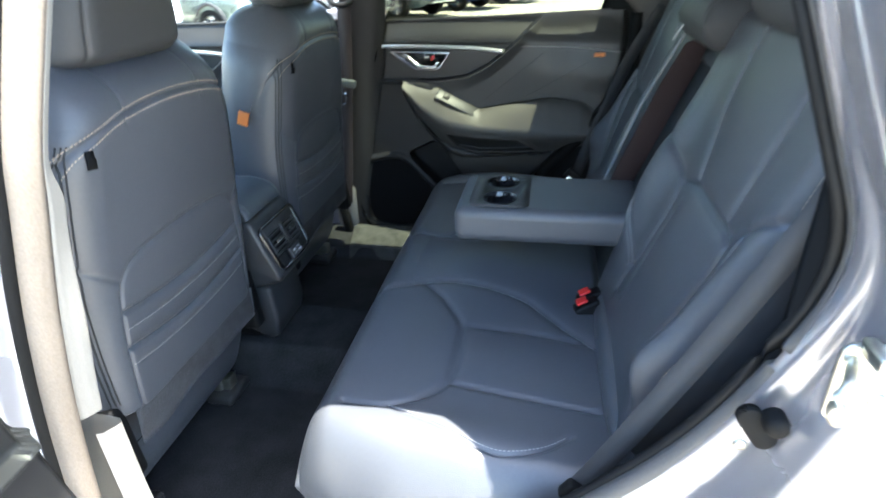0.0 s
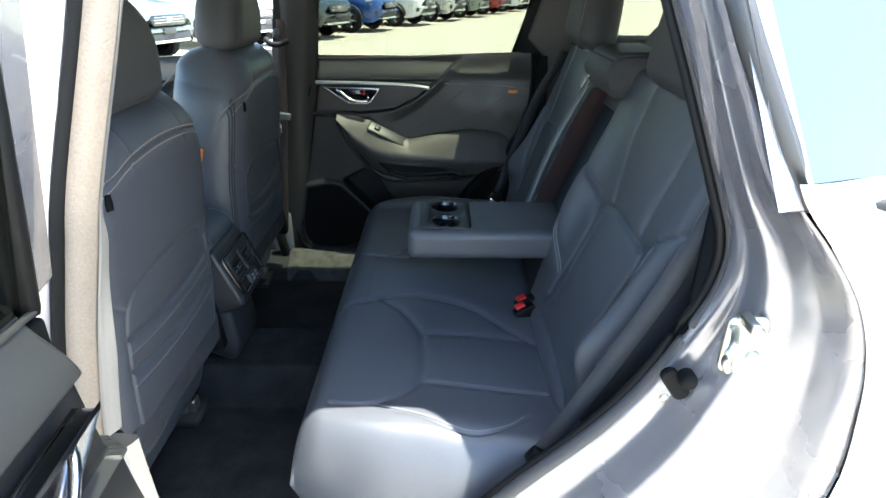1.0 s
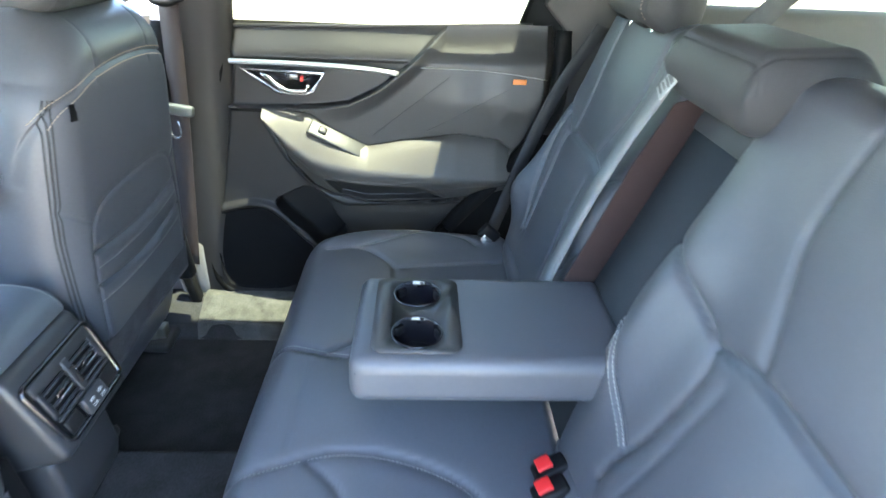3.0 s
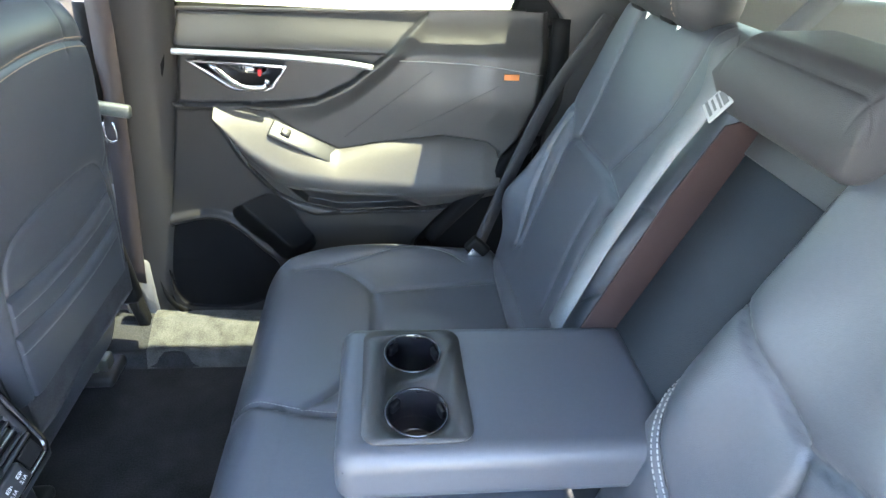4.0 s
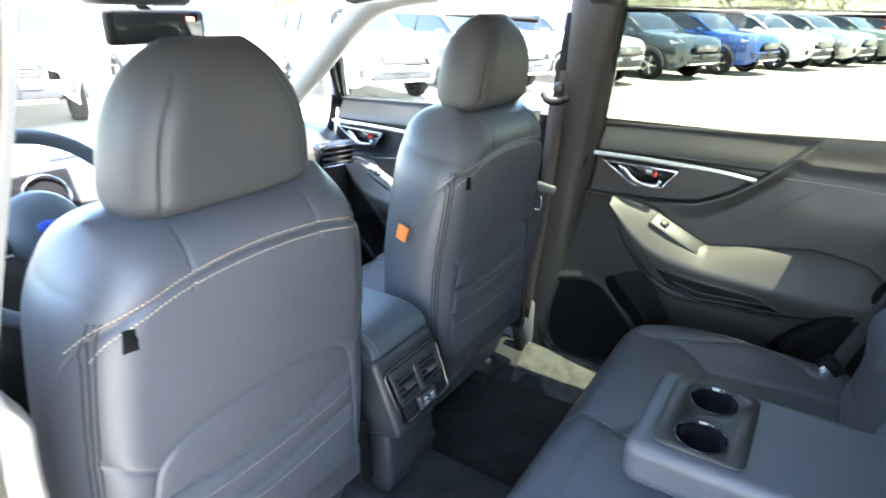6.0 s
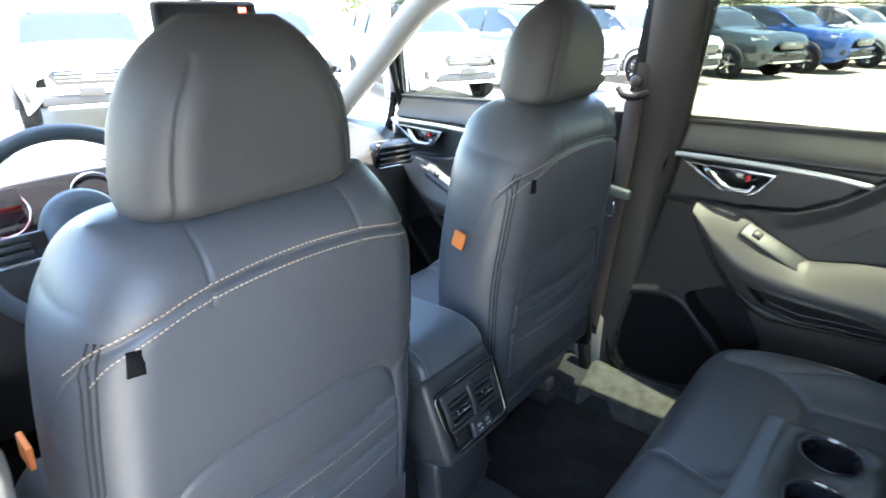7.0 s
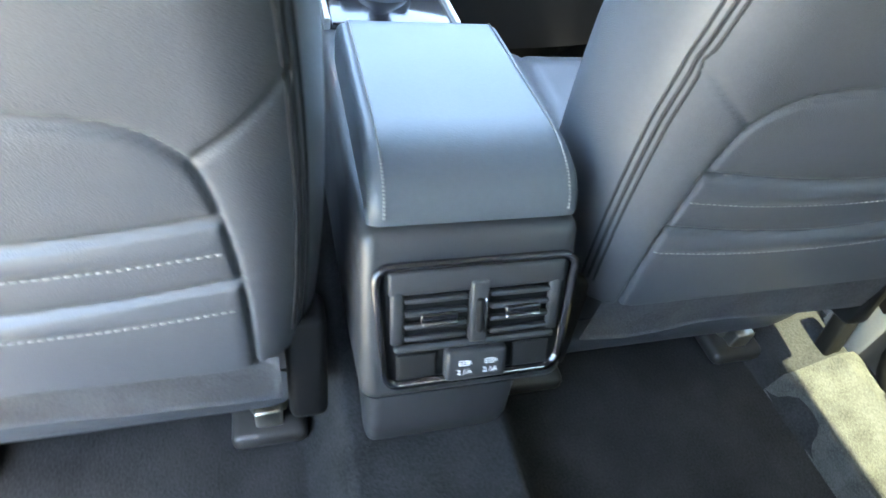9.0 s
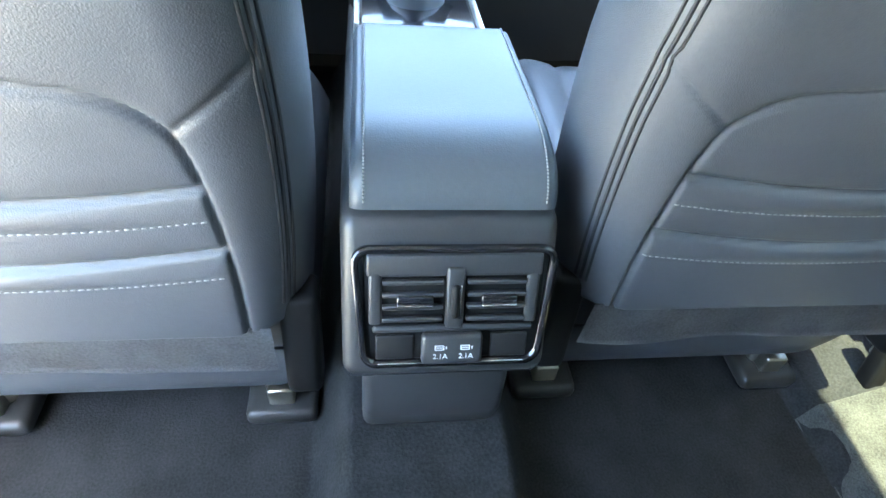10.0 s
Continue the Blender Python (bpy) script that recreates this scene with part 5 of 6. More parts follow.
# sill
sill = thing("door_sill", (-0.5, -0.76, 0.4), "grey scuff plate over the silver door sill", "door sill", kind="structure")
put("scuff_plate", box((-0.60, -0.70, 0.438), (0.66, 0.09, 0.03), 0.010, 3), TRIM_SOFT, sill)
put("sill_panel", box((-0.58, -0.80, 0.38), (0.80, 0.14, 0.12), 0.03, 4), PAINT, sill, "silver painted sill")
far_sill = thing("far_door_sill", (-0.5, 0.74, 0.4), "moulded carpet ledge along the closed door, paled as sunlit", "door sill", kind="structure")
def ledge_point(u, v):
    x, y = -0.925 + 0.62 * u, 0.600 + 0.150 * v
    return Vector((x, y + 0.012 * math.exp(-((x + 0.86) / 0.03) ** 2) * (1 - v), floor_height(x, y) + 0.009 * min(1.0, v * 12) + 0.0015 * math.sin(31 * x) * math.sin(47 * y)))


put("carpet_ledge", sheet(ledge_point, 60, 60), CARPET_SUNLIT, far_sill, "moulded carpet ledge paled as sunlit")

# the open near rear door is the far one mirrored and swung on its hinge
HX, HY = -0.835, -0.885
swing = Matrix.Translation((HX, HY, -0.045)) @ Matrix.Rotation(radians(-86), 4, "Z") @ Matrix.Translation((-HX, -HY, 0)) @ Matrix.Diagonal((1, -1, 1, 1))
open_door = copy_thing(rear_door, swing @ Matrix.Translation(rear_door.location))
for o in [c for c in open_door.children_recursive if c.name.startswith(("front_seal", "bottom_seal", "accent_strip"))]:
    bpy.data.objects.remove(o)
for o in [c for c in open_door.children_recursive if c.name.startswith("seam_line")]:
    bpy.data.objects.remove(o)
tagged(open_door, "open rear door in bright sun with grey trim and armrest", "car door")
fd = copy_thing(rear_door, Matrix.Translation((-0.99, 0.0, -0.01)) @ Matrix.Translation(rear_door.location))
tagged(fd, "closed front passenger door with charcoal trim and handle", "car door")
fd.name = "front_door"
nd = copy_thing(rear_door, Matrix.Translation((-0.99, 0.0, -0.01)) @ Matrix.Diagonal((1, -1, 1, 1)) @ Matrix.Translation(rear_door.location))
tagged(nd, "closed driver's door with charcoal trim", "car door")
nd.name = "front_door"
for d in (fd, nd):
    for o in d.children:
        if o.name.startswith("window_pane"):
            o.material_slots[0].link = "OBJECT"
            o.material_slots[0].material = GLASS
            o["label"] = "clear glass of window and added roof-gap strip"

# ---------------------------------------------------------------- front of the cabin
dash = thing("dashboard", (-1.9, 0, 0.8), "black soft-touch dashboard with vents and instrument hood", "dashboard")


def dash_point(u, v):
    prof = [(0.0, -1.66, 0.62), (0.2, -1.60, 0.80), (0.42, -1.60, 0.98), (0.55, -1.63, 1.07), (0.66, -1.70, 1.105), (0.82, -1.88, 1.115), (1.0, -2.2, 1.08)]
    y = -0.74 + 1.48 * u
    x = float(np.interp(v, [p[0] for p in prof], [p[1] for p in prof])) - 0.10 * (abs(y) / 0.74) ** 3
    z = float(np.interp(v, [p[0] for p in prof], [p[2] for p in prof]))
    hood = math.exp(-((y + 0.385) / 0.20) ** 4)
    z += 0.085 * hood * sstep(0.5, 0.66, v) * sstep(0.98, 0.75, v)
    return Vector((x, y, z))


put("dash_top", sheet(dash_point, 80, 50), TRIM_SOFT, dash, "black soft-touch dash")
put("instrument_glass", box((-1.652, -0.385, 1.12), (0.012, 0.30, 0.115), 0.006, m=Matrix.Rotation(radians(-20), 4, "Y")), GLOSS, dash, "dark instrument cluster")
for k in (-1, 1):
    put("gauge_ring", lathe([(0.044, 0.0), (0.046, 0.004), (0.049, 0.0)], (-1.642, -0.385 + k * 0.085, 1.125), 28, Matrix.Rotation(radians(70), 4, "Y")), CHROME, dash, "chrome gauge ring")
put("warning_lamp", box((-1.638, -0.46, 1.155), (0.004, 0.045, 0.03), 0.002, m=Matrix.Rotation(radians(-20), 4, "Y")), glowing("red_display", (0.9, 0.05, 0.03), 1.2), dash, "lit red warning display")
put("display_frame", box((-1.635, -0.46, 1.155), (0.003, 0.052, 0.037), 0.001, m=Matrix.Rotation(radians(-20), 4, "Y")), GLOSS, dash)
put("centre_screen", box((-1.60, 0.02, 1.02), (0.02, 0.20, 0.13), 0.006), GLOSS, dash, "dark centre screen")
for vy in (0.60, -0.66):
    vt = put("air_vent", box((-1.645, vy, 1.055), (0.05, 0.15, 0.085), 0.02, 3, Matrix.Rotation(radians(-12), 4, "Z")), GLOSS, dash, "round-cornered air vent")
    for k in range(4):
        put("vent_slat", box((-1.618, vy, 1.082 - 0.018 * k), (0.014, 0.125, 0.004), 0.001, m=Matrix.Rotation(radians(-12), 4, "Z")), TRIM_SOFT, vt, "vent slat")
    put("vent_ring", box((-1.630, vy, 1.018), (0.03, 0.13, 0.006), 0.002, m=Matrix.Rotation(radians(-12), 4, "Z")), CHROME, vt, "chrome vent edge")
wheel = thing("steering_wheel", (-1.48, -0.385, 1.11), "dark leather steering wheel with silver spokes", "steering wheel")
mw = Matrix.Translation((-1.48, -0.385, 1.11)) @ Matrix.Rotation(radians(68), 4, "Y")
ringp = [mw @ Vector((0.182 * math.cos(q), 0.182 * math.sin(q), 0)) for q in (2 * math.pi * k / 48 for k in range(48))]
put("rim", tube(ringp, 0.0155, 12, True), LEATHER_SMOOTH, wheel, "leather-wrapped rim")
hub = lathe([(0.0, 0.030), (0.04, 0.028), (0.065, 0.018), (0.075, 0.0), (0.07, -0.03)], (0, 0, 0), 32)
bmesh.ops.transform(hub, matrix=mw, verts=hub.verts)
put("hub", hub, LEATHER_SMOOTH, wheel, "grey airbag cover")
bd = lathe([(0.0, 0.0325), (0.016, 0.032), (0.018, 0.029)], (0, 0, 0), 24)
bmesh.ops.scale(bd, vec=(0.62, 1.25, 1), verts=bd.verts)
bmesh.ops.transform(bd, matrix=mw, verts=bd.verts)
put("badge", bd, surface("blue_enamel", (0.02, 0.06, 0.35), 0.25, bump=0), wheel, "oval blue badge")
for k in (-1, 1):
    sp_ = box((0.01, k * 0.12, 0.004), (0.05, 0.11, 0.018), 0.007, 3)
    bmesh.ops.transform(sp_, matrix=mw, verts=sp_.verts)
    so = put("spoke", sp_, GLOSS, wheel, "switch spoke")
    for q in range(3):
        bb = box((-0.008 + 0.014 * q, k * 0.12, 0.014), (0.009, 0.05, 0.006), 0.002)
        bmesh.ops.transform(bb, matrix=mw, verts=bb.verts)
        put("button", bb, TRIM_SOFT, so)
    tr = box((0.036, k * 0.12, 0.008), (0.008, 0.10, 0.014), 0.003)
    bmesh.ops.transform(tr, matrix=mw, verts=tr.verts)
    put("spoke_trim", tr, CHROME, so, "bright spoke trim")
sp_ = box((0.11, 0, 0.0), (0.10, 0.05, 0.016), 0.006)
bmesh.ops.transform(sp_, matrix=mw, verts=sp_.verts)
put("lower_spoke", sp_, GLOSS, wheel)
# gear selector on the console's front
gear = thing("gear_selector", (-1.42, 0, 0.84), "black and silver gear selector with cup holders", "gear lever")
put("selector_plate", box((-1.42, 0.0, 0.835), (0.26, 0.17, 0.02), 0.008), GLOSS, gear, "gloss black plate")
for k in (-1, 1):
    put("selector_trim", box((-1.42, k * 0.086, 0.842), (0.26, 0.008, 0.02), 0.003), SILVER_TRIM, gear, "silver side trim")
put("selector_boot", lathe([(0.045, 0.0), (0.036, 0.025), (0.018, 0.05), (0.012, 0.07)], (-1.40, 0.0, 0.845), 24), LEATHER_SMOOTH, gear, "leather boot")
put("selector_knob", lathe([(0.012, 0.0), (0.022, 0.02), (0.026, 0.05), (0.018, 0.075), (0.0, 0.08)], (-1.40, 0.0, 0.905), 24), GLOSS, gear, "glossy knob")
put("front_console", box((-1.55, 0, 0.68), (0.30, 0.20, 0.28), 0.03), TRIM, gear, "black console front")
# mirror, A-pillars, windscreen
mirror = thing("rear_view_mirror", (-1.52, -0.035, 1.47), "black interior mirror with a small red light", "mirror")
put("mirror_housing", box((-1.545, -0.04, 1.470), (0.03, 0.235, 0.072), 0.012, 3), TRIM, mirror)
put("mirror_stem", tube([(-1.56, -0.04, 1.49), (-1.62, -0.04, 1.535)], 0.012, 8), TRIM, mirror)
put("mirror_glass", box((-1.528, -0.04, 1.470), (0.002, 0.205, 0.055), 0.0005), surface("mirror_silver", (0.06, 0.065, 0.07), 0.08, metal=0.6, bump=0), mirror, "dimmed mirror glass")
put("mirror_light", box((-1.5265, 0.035, 1.487), (0.002, 0.018, 0.009), 0.0005), glowing("red_light", (1.0, 0.08, 0.05), 1.5), mirror, "small lit red symbol")
put("sensor_box", box((-1.60, -0.04, 1.54), (0.10, 0.22, 0.05), 0.015), TRIM, mirror)
for sg in (-1, 1):
    ap = tube(bend([(-2.12, sg * 0.76, 1.10), (-1.80, sg * 0.71, 1.33), (-1.50, sg * 0.655, 1.53), (-1.25, sg * 0.645, 1.575)], 20), 0.042, 12)
    tagged(part("pillar_front", ap, TRIM_GREY), "light grey windscreen pillar trim", "pillar", kind="structure")
    # quarter-light divider
    tagged(part("window_divider", tube([(-1.78, sg * 0.80, 1.16), (-1.76, sg * 0.73, 1.36)], 0.012, 8), TRIM), "black quarter window divider", "window trim", kind="structure")
    gw = 0.571
    gr = tube(bend([(-1.3, sg * 0.61, 1.56), (-0.6, sg * gw, 1.565), (0.2, sg * gw, 1.555), (1.1, sg * 0.58, 1.52)], 24), 0.02, 8)
    tagged(part("roof_rail_trim", gr, HEADLINER), "light grey roof edge trim", "roof trim", kind="structure")
# Unseen blockers that stop sun reaching the driver's seat and near floor.
nr = merge(box((-1.11, -0.635, 1.552), (0.80, 0.13, 0.03), 0.01), box((-0.63, -0.615, 1.552), (0.155, 0.09, 0.03), 0.01))
tagged(part("roof_side_near", nr, PAINT), "silver unseen roof edge added to shade the driver's seat", "car body", kind="structure")
# Unseen; its outline is laid so the shadow bounds the bench's sunlit patch.
rs = plate([(x, y, 1.532) for x, y in ((-0.22, -0.56), (-0.20, -0.585), (-0.136, -0.596), (-0.08, -0.646), (-0.043, -0.690), (0.02, -0.715), (0.60, -0.70), (0.60, -0.56))], 0.024, (0, 0, 1))
tagged(part("roof_side_rear", rs, PAINT, smooth=False), "silver unseen roof edge cut to shade the bench", "car body", kind="structure")
ws = sheet(lambda u, v: Vector((-2.15 + 0.68 * v, (-0.72 + 1.44 * u) * (1 - 0.10 * v), 1.10 + 0.46 * v + 0.02 * math.sin(math.pi * v))), 10, 10)
ob = tagged(part("windscreen", ws, GLASS), "clear windscreen", "window", kind="structure")
ob.visible_shadow = False
hood = sheet(lambda u, v: Vector((-2.18 - 1.05 * v, (-0.78 + 1.56 * u) * (1 - 0.08 * v), 1.07 - 0.14 * v ** 1.6 + 0.02 * math.sin(math.pi * u))), 16, 16)
tagged(part("bonnet", hood, PAINT), "silver metallic bonnet", "car body", kind="structure")
tagged(part("bulkhead", box((-2.15, 0, 0.7), (0.05, 1.5, 0.78), 0.01), TRIM), "black bulkhead under the dash", "car body", kind="structure")
for sg in (-1,):
    tagged(part("wall_front_side", box((-1.9, sg * 0.79, 0.72), (0.62, 0.06, 0.78), 0.01), PAINT), "silver front wing", "car body", kind="structure")
tagged(part("wall_front_side", box((-2.0, 0.80, 0.72), (0.42, 0.06, 0.78), 0.01), PAINT), "silver front wing", "car body", kind="structure")
# underside so that no light leaks in
tagged(part("underbody", box((-0.5, 0, 0.33), (3.3, 1.62, 0.04), 0.01), TRIM), "black underbody", "car body", kind="structure")

# ---------------------------------------------------------------- belts
def strap(name, pts, mat, label, parent, w=0.046, up=(1, 0, 0)):
    return put(name, tube(bend(pts, 24), 0, flat=(w, 0.0025, up)), mat, parent, label)


LATCH = surface("grey_green_plastic", (0.075, 0.085, 0.083), 0.4, grain=300, bump=0.1)
fb = thing("shoulder_belt", (-0.9, 0.74, 0.5), "dark brown shoulder belt with grey guide and latch plate", "seat belt")
strap("webbing", [(-0.892, 0.718, 1.285), (-0.905, 0.722, 1.10), (-0.930, 0.728, 0.85), (-0.955, 0.722, 0.58)], BELT_DARK, "dark belt webbing", fb, 0.05, (0.2, 1, 0))
strap("retractor_webbing", [(-0.885, 0.728, 1.36), (-0.890, 0.728, 1.285)], BELT_DARK, "dark belt webbing", fb, 0.05, (0.2, 1, 0))
gd = put("belt_guide", tube(bend([(-0.935, 0.712, 1.297), (-0.915, 0.700, 1.282), (-0.885, 0.700, 1.280), (-0.855, 0.708, 1.292)], 16), 0.010, 8), TRIM, fb, "dark plastic guide loop")
put("guide_bolt", lathe([(0.0, 0.016), (0.012, 0.015), (0.016, 0.008), (0.017, 0.0)], (-0.893, 0.722, 1.315), 20, Matrix.Rotation(radians(90), 4, "X")), TRIM_SOFT, fb, "bolt cover")
put("slide_track", box((-0.888, 0.735, 1.40), (0.030, 0.012, 0.22), 0.004, m=Matrix.Rotation(radians(6), 4, "Y")), TRIM, fb, "black height adjuster track")
put("latch_body", box((-0.908, 0.706, 1.030), (0.075, 0.020, 0.028), 0.007, 3, Matrix.Rotation(radians(8), 4, "Y")), LATCH, fb, "grey latch plate")
put("latch_tongue", tube(bend([(-0.935, 0.712, 1.0), (-0.937, 0.712, 0.965), (-0.925, 0.712, 0.955), (-0.913, 0.712, 0.965), (-0.915, 0.712, 1.0)], 12), 0.003, 6), CHROME, fb, "steel tongue")
put("anchor_bracket", box((-0.952, 0.700, 0.50), (0.03, 0.03, 0.16), 0.006, m=Matrix.Rotation(radians(-10), 4, "Y")), TRIM, fb, "dark anchor bracket")
rb = thing("rear_belt", (0.0, 0.66, 0.7), "grey outer rear seat belt with chrome buckle", "seat belt", "rear seat belts")
strap("webbing", [(0.105, 0.640, 1.27), (0.03, 0.670, 1.12), (-0.035, 0.668, 0.95), (-0.09, 0.655, 0.79), (-0.118, 0.640, 0.715)], BELT_NEAR, "dark grey belt webbing", rb, 0.046, (0.6, -0.8, 0))
put("buckle_tongue", box((-0.120, 0.606, 0.752), (0.052, 0.024, 0.040), 0.007, 3, Matrix.Rotation(radians(40), 4, "Y")), TRIM, rb, "black buckle cover")
put("buckle_edge", box((-0.128, 0.592, 0.742), (0.030, 0.006, 0.020), 0.002, 2, Matrix.Rotation(radians(40), 4, "Y")), CHROME, rb, "chrome tongue")
nb = thing("rear_belt", (0.0, -0.69, 0.7), "grey outer rear seat belt beside the near backrest", "seat belt", "rear seat belts")
strap("webbing", [(0.115, -0.650, 1.27), (0.072, -0.662, 1.165), (-0.003, -0.664, 1.00), (-0.078, -0.664, 0.85), (-0.125, -0.664, 0.76), (-0.15, -0.662, 0.715)], BELT_NEAR, "dark grey belt webbing", nb, 0.030, (0.5, 0.85, 0))
put("buckle_tongue", box((-0.140, -0.672, 0.728), (0.05, 0.02, 0.03), 0.005, m=Matrix.Rotation(radians(35), 4, "Y")), TRIM, nb)
cb = thing("rear_belt", (0.05, 0.16, 0.8), "pale grey middle belt lying along the backrest edge", "seat belt", "rear seat belts")
b0, b1 = far_pad.at(-0.199, 1.22, 0.016), far_pad.at(-0.206, 0.84, 0.024)
strap("webbing", [far_pad.at(-0.155, 1.283, 0.014)] + [b0.lerp(b1, k / 5) + Vector((-0.010 * math.sin(math.pi * k / 5), 0, 0.004 * math.sin(math.pi * k / 5))) for k in range(6)], BELT, "pale belt webbing", cb, 0.046, (-0.945, 0, 0.326))
rs_ = thing("roof_belt", (0.3, 0.3, 1.3), "blue-grey middle belt running up to the roof", "seat belt", "rear seat belts")
strap("webbing", [(0.20, 0.29, 1.26), (0.264, 0.306, 1.315), (0.33, 0.318, 1.38), (0.50, 0.34, 1.54)], BELT, "blue-grey belt webbing", rs_, 0.044, (0, 1, 0.2))

# ---------------------------------------------------------------- parked cars
def paint(name, color, metal=0.3):
    return surface(name, color, 0.28, metal=metal, grain=900, bump=0.01, vary=0.02, coat=0.9)


CAR_GLASS = surface("car_window_glass", (0.02, 0.025, 0.03), 0.05, bump=0, coat=0.5)
LAMP = surface("headlight_lens", (0.55, 0.58, 0.60), 0.08, metal=0.4, bump=0, coat=0.8)
CLADDING = surface("grey_black_cladding", (0.03, 0.03, 0.032), 0.6, grain=300, bump=0.2)
PAINTS = {k: paint("paint_" + k, c, m) for k, c, m in (
    ("white", (0.78, 0.79, 0.80), 0.0), ("dark", (0.055, 0.075, 0.085), 0.5), ("blue", (0.015, 0.075, 0.30), 0.4), ("silver", (0.50, 0.51, 0.52), 0.7),
    ("sage", (0.20, 0.24, 0.21), 0.4), ("red", (0.28, 0.02, 0.02), 0.3), ("grey", (0.20, 0.20, 0.21), 0.5))}

# plan of the body: place along the car (nose at 0), half width, roof line of the lower body
ST = [(0.00, 0.60, 0.52, 0.78), (0.06, 0.74, 0.38, 0.90), (0.22, 0.84, 0.30, 1.00), (0.60, 0.895, 0.27, 1.05), (1.10, 0.905, 0.26, 1.10), (1.35, 0.90, 0.26, 1.14), (2.4, 0.90, 0.25, 1.16), (3.6, 0.90, 0.26, 1.18), (4.3, 0.88, 0.30, 1.18), (4.60, 0.80, 0.42, 1.12)]


def car_section(x):
    return [float(np.interp(x, [s[0] for s in ST], [s[k] for s in ST])) for k in (1, 2, 3)]


def hull_point(u, v):
    x = 4.6 * (u ** 1.3)
    w, lo, hi = car_section(x)
    q = (v - 0.5) * 2
    a = abs(q)
    if a < 0.5:                                # bonnet or waist
        k = a / 0.5
        y, z = w * 0.97 * k, hi + 0.035 * (1 - k ** 2) - 0.03 * k ** 6
    else:                                      # side
        k = (a - 0.5) / 0.5
        y = w * (0.97 + 0.06 * math.sin(math.pi * min(k * 1.3, 1)) - 0.05 * k)
        z = hi - 0.03 - (hi - 0.03 - lo) * k
    return Vector((-x, math.copysign(y, q), z))


CAB = [(1.28, 0.80, 1.12), (1.75, 0.74, 1.48), (2.15, 0.70, 1.63), (2.9, 0.69, 1.67), (3.7, 0.69, 1.64), (4.15, 0.70, 1.52), (4.48, 0.76, 1.16)]


def cab_point(u, v):
    x = 1.28 + 3.2 * u
    top = float(np.interp(x, [c[0] for c in CAB], [c[2] for c in CAB]))
    wt = float(np.interp(x, [c[0] for c in CAB], [c[1] for c in CAB]))
    q = (v - 0.5) * 2
    a = abs(q)
    base = 1.13
    if a < 0.55:
        k = a / 0.55
        y, z = wt * k, top - 0.025 * k ** 3
    else:
        k = (a - 0.55) / 0.45
        y, z = wt + (0.86 - wt) * k, top - 0.025 - (top - 0.025 - base) * k
    return Vector((-x, math.copysign(y, q), z))


def wheel_parts(x, sg, parent):
    c = Vector((-x, sg * 0.80, 0.345))
    m = Matrix.Rotation(radians(-90 * sg), 4, "X")
    t = part("wheel", lathe([(0.235, -0.10), (0.30, -0.11), (0.338, -0.095), (0.346, -0.05), (0.346, 0.05), (0.338, 0.095), (0.30, 0.11), (0.235, 0.10)], c, 32, m), RUBBER, parent, "black tyre")
    part("rim", lathe([(0.235, 0.09), (0.222, 0.105), (0.20, 0.06), (0.0, 0.05)], c, 28, m), GLOSS, t, "dark rim barrel")
    for k in range(5):
        q = 72 * k
        sp = box((0.115, 0, 0.085), (0.19, 0.045, 0.03), 0.008, 2)
        bmesh.ops.transform(sp, matrix=Matrix.Translation(c) @ m @ Matrix.Rotation(radians(q), 4, "Z"), verts=sp.verts)
        part("spoke", sp, CHROME, t, "bright alloy spoke")
    part("hub_cap", lathe([(0.0, 0.105), (0.035, 0.10), (0.045, 0.07)], c, 16, m), CHROME, t)


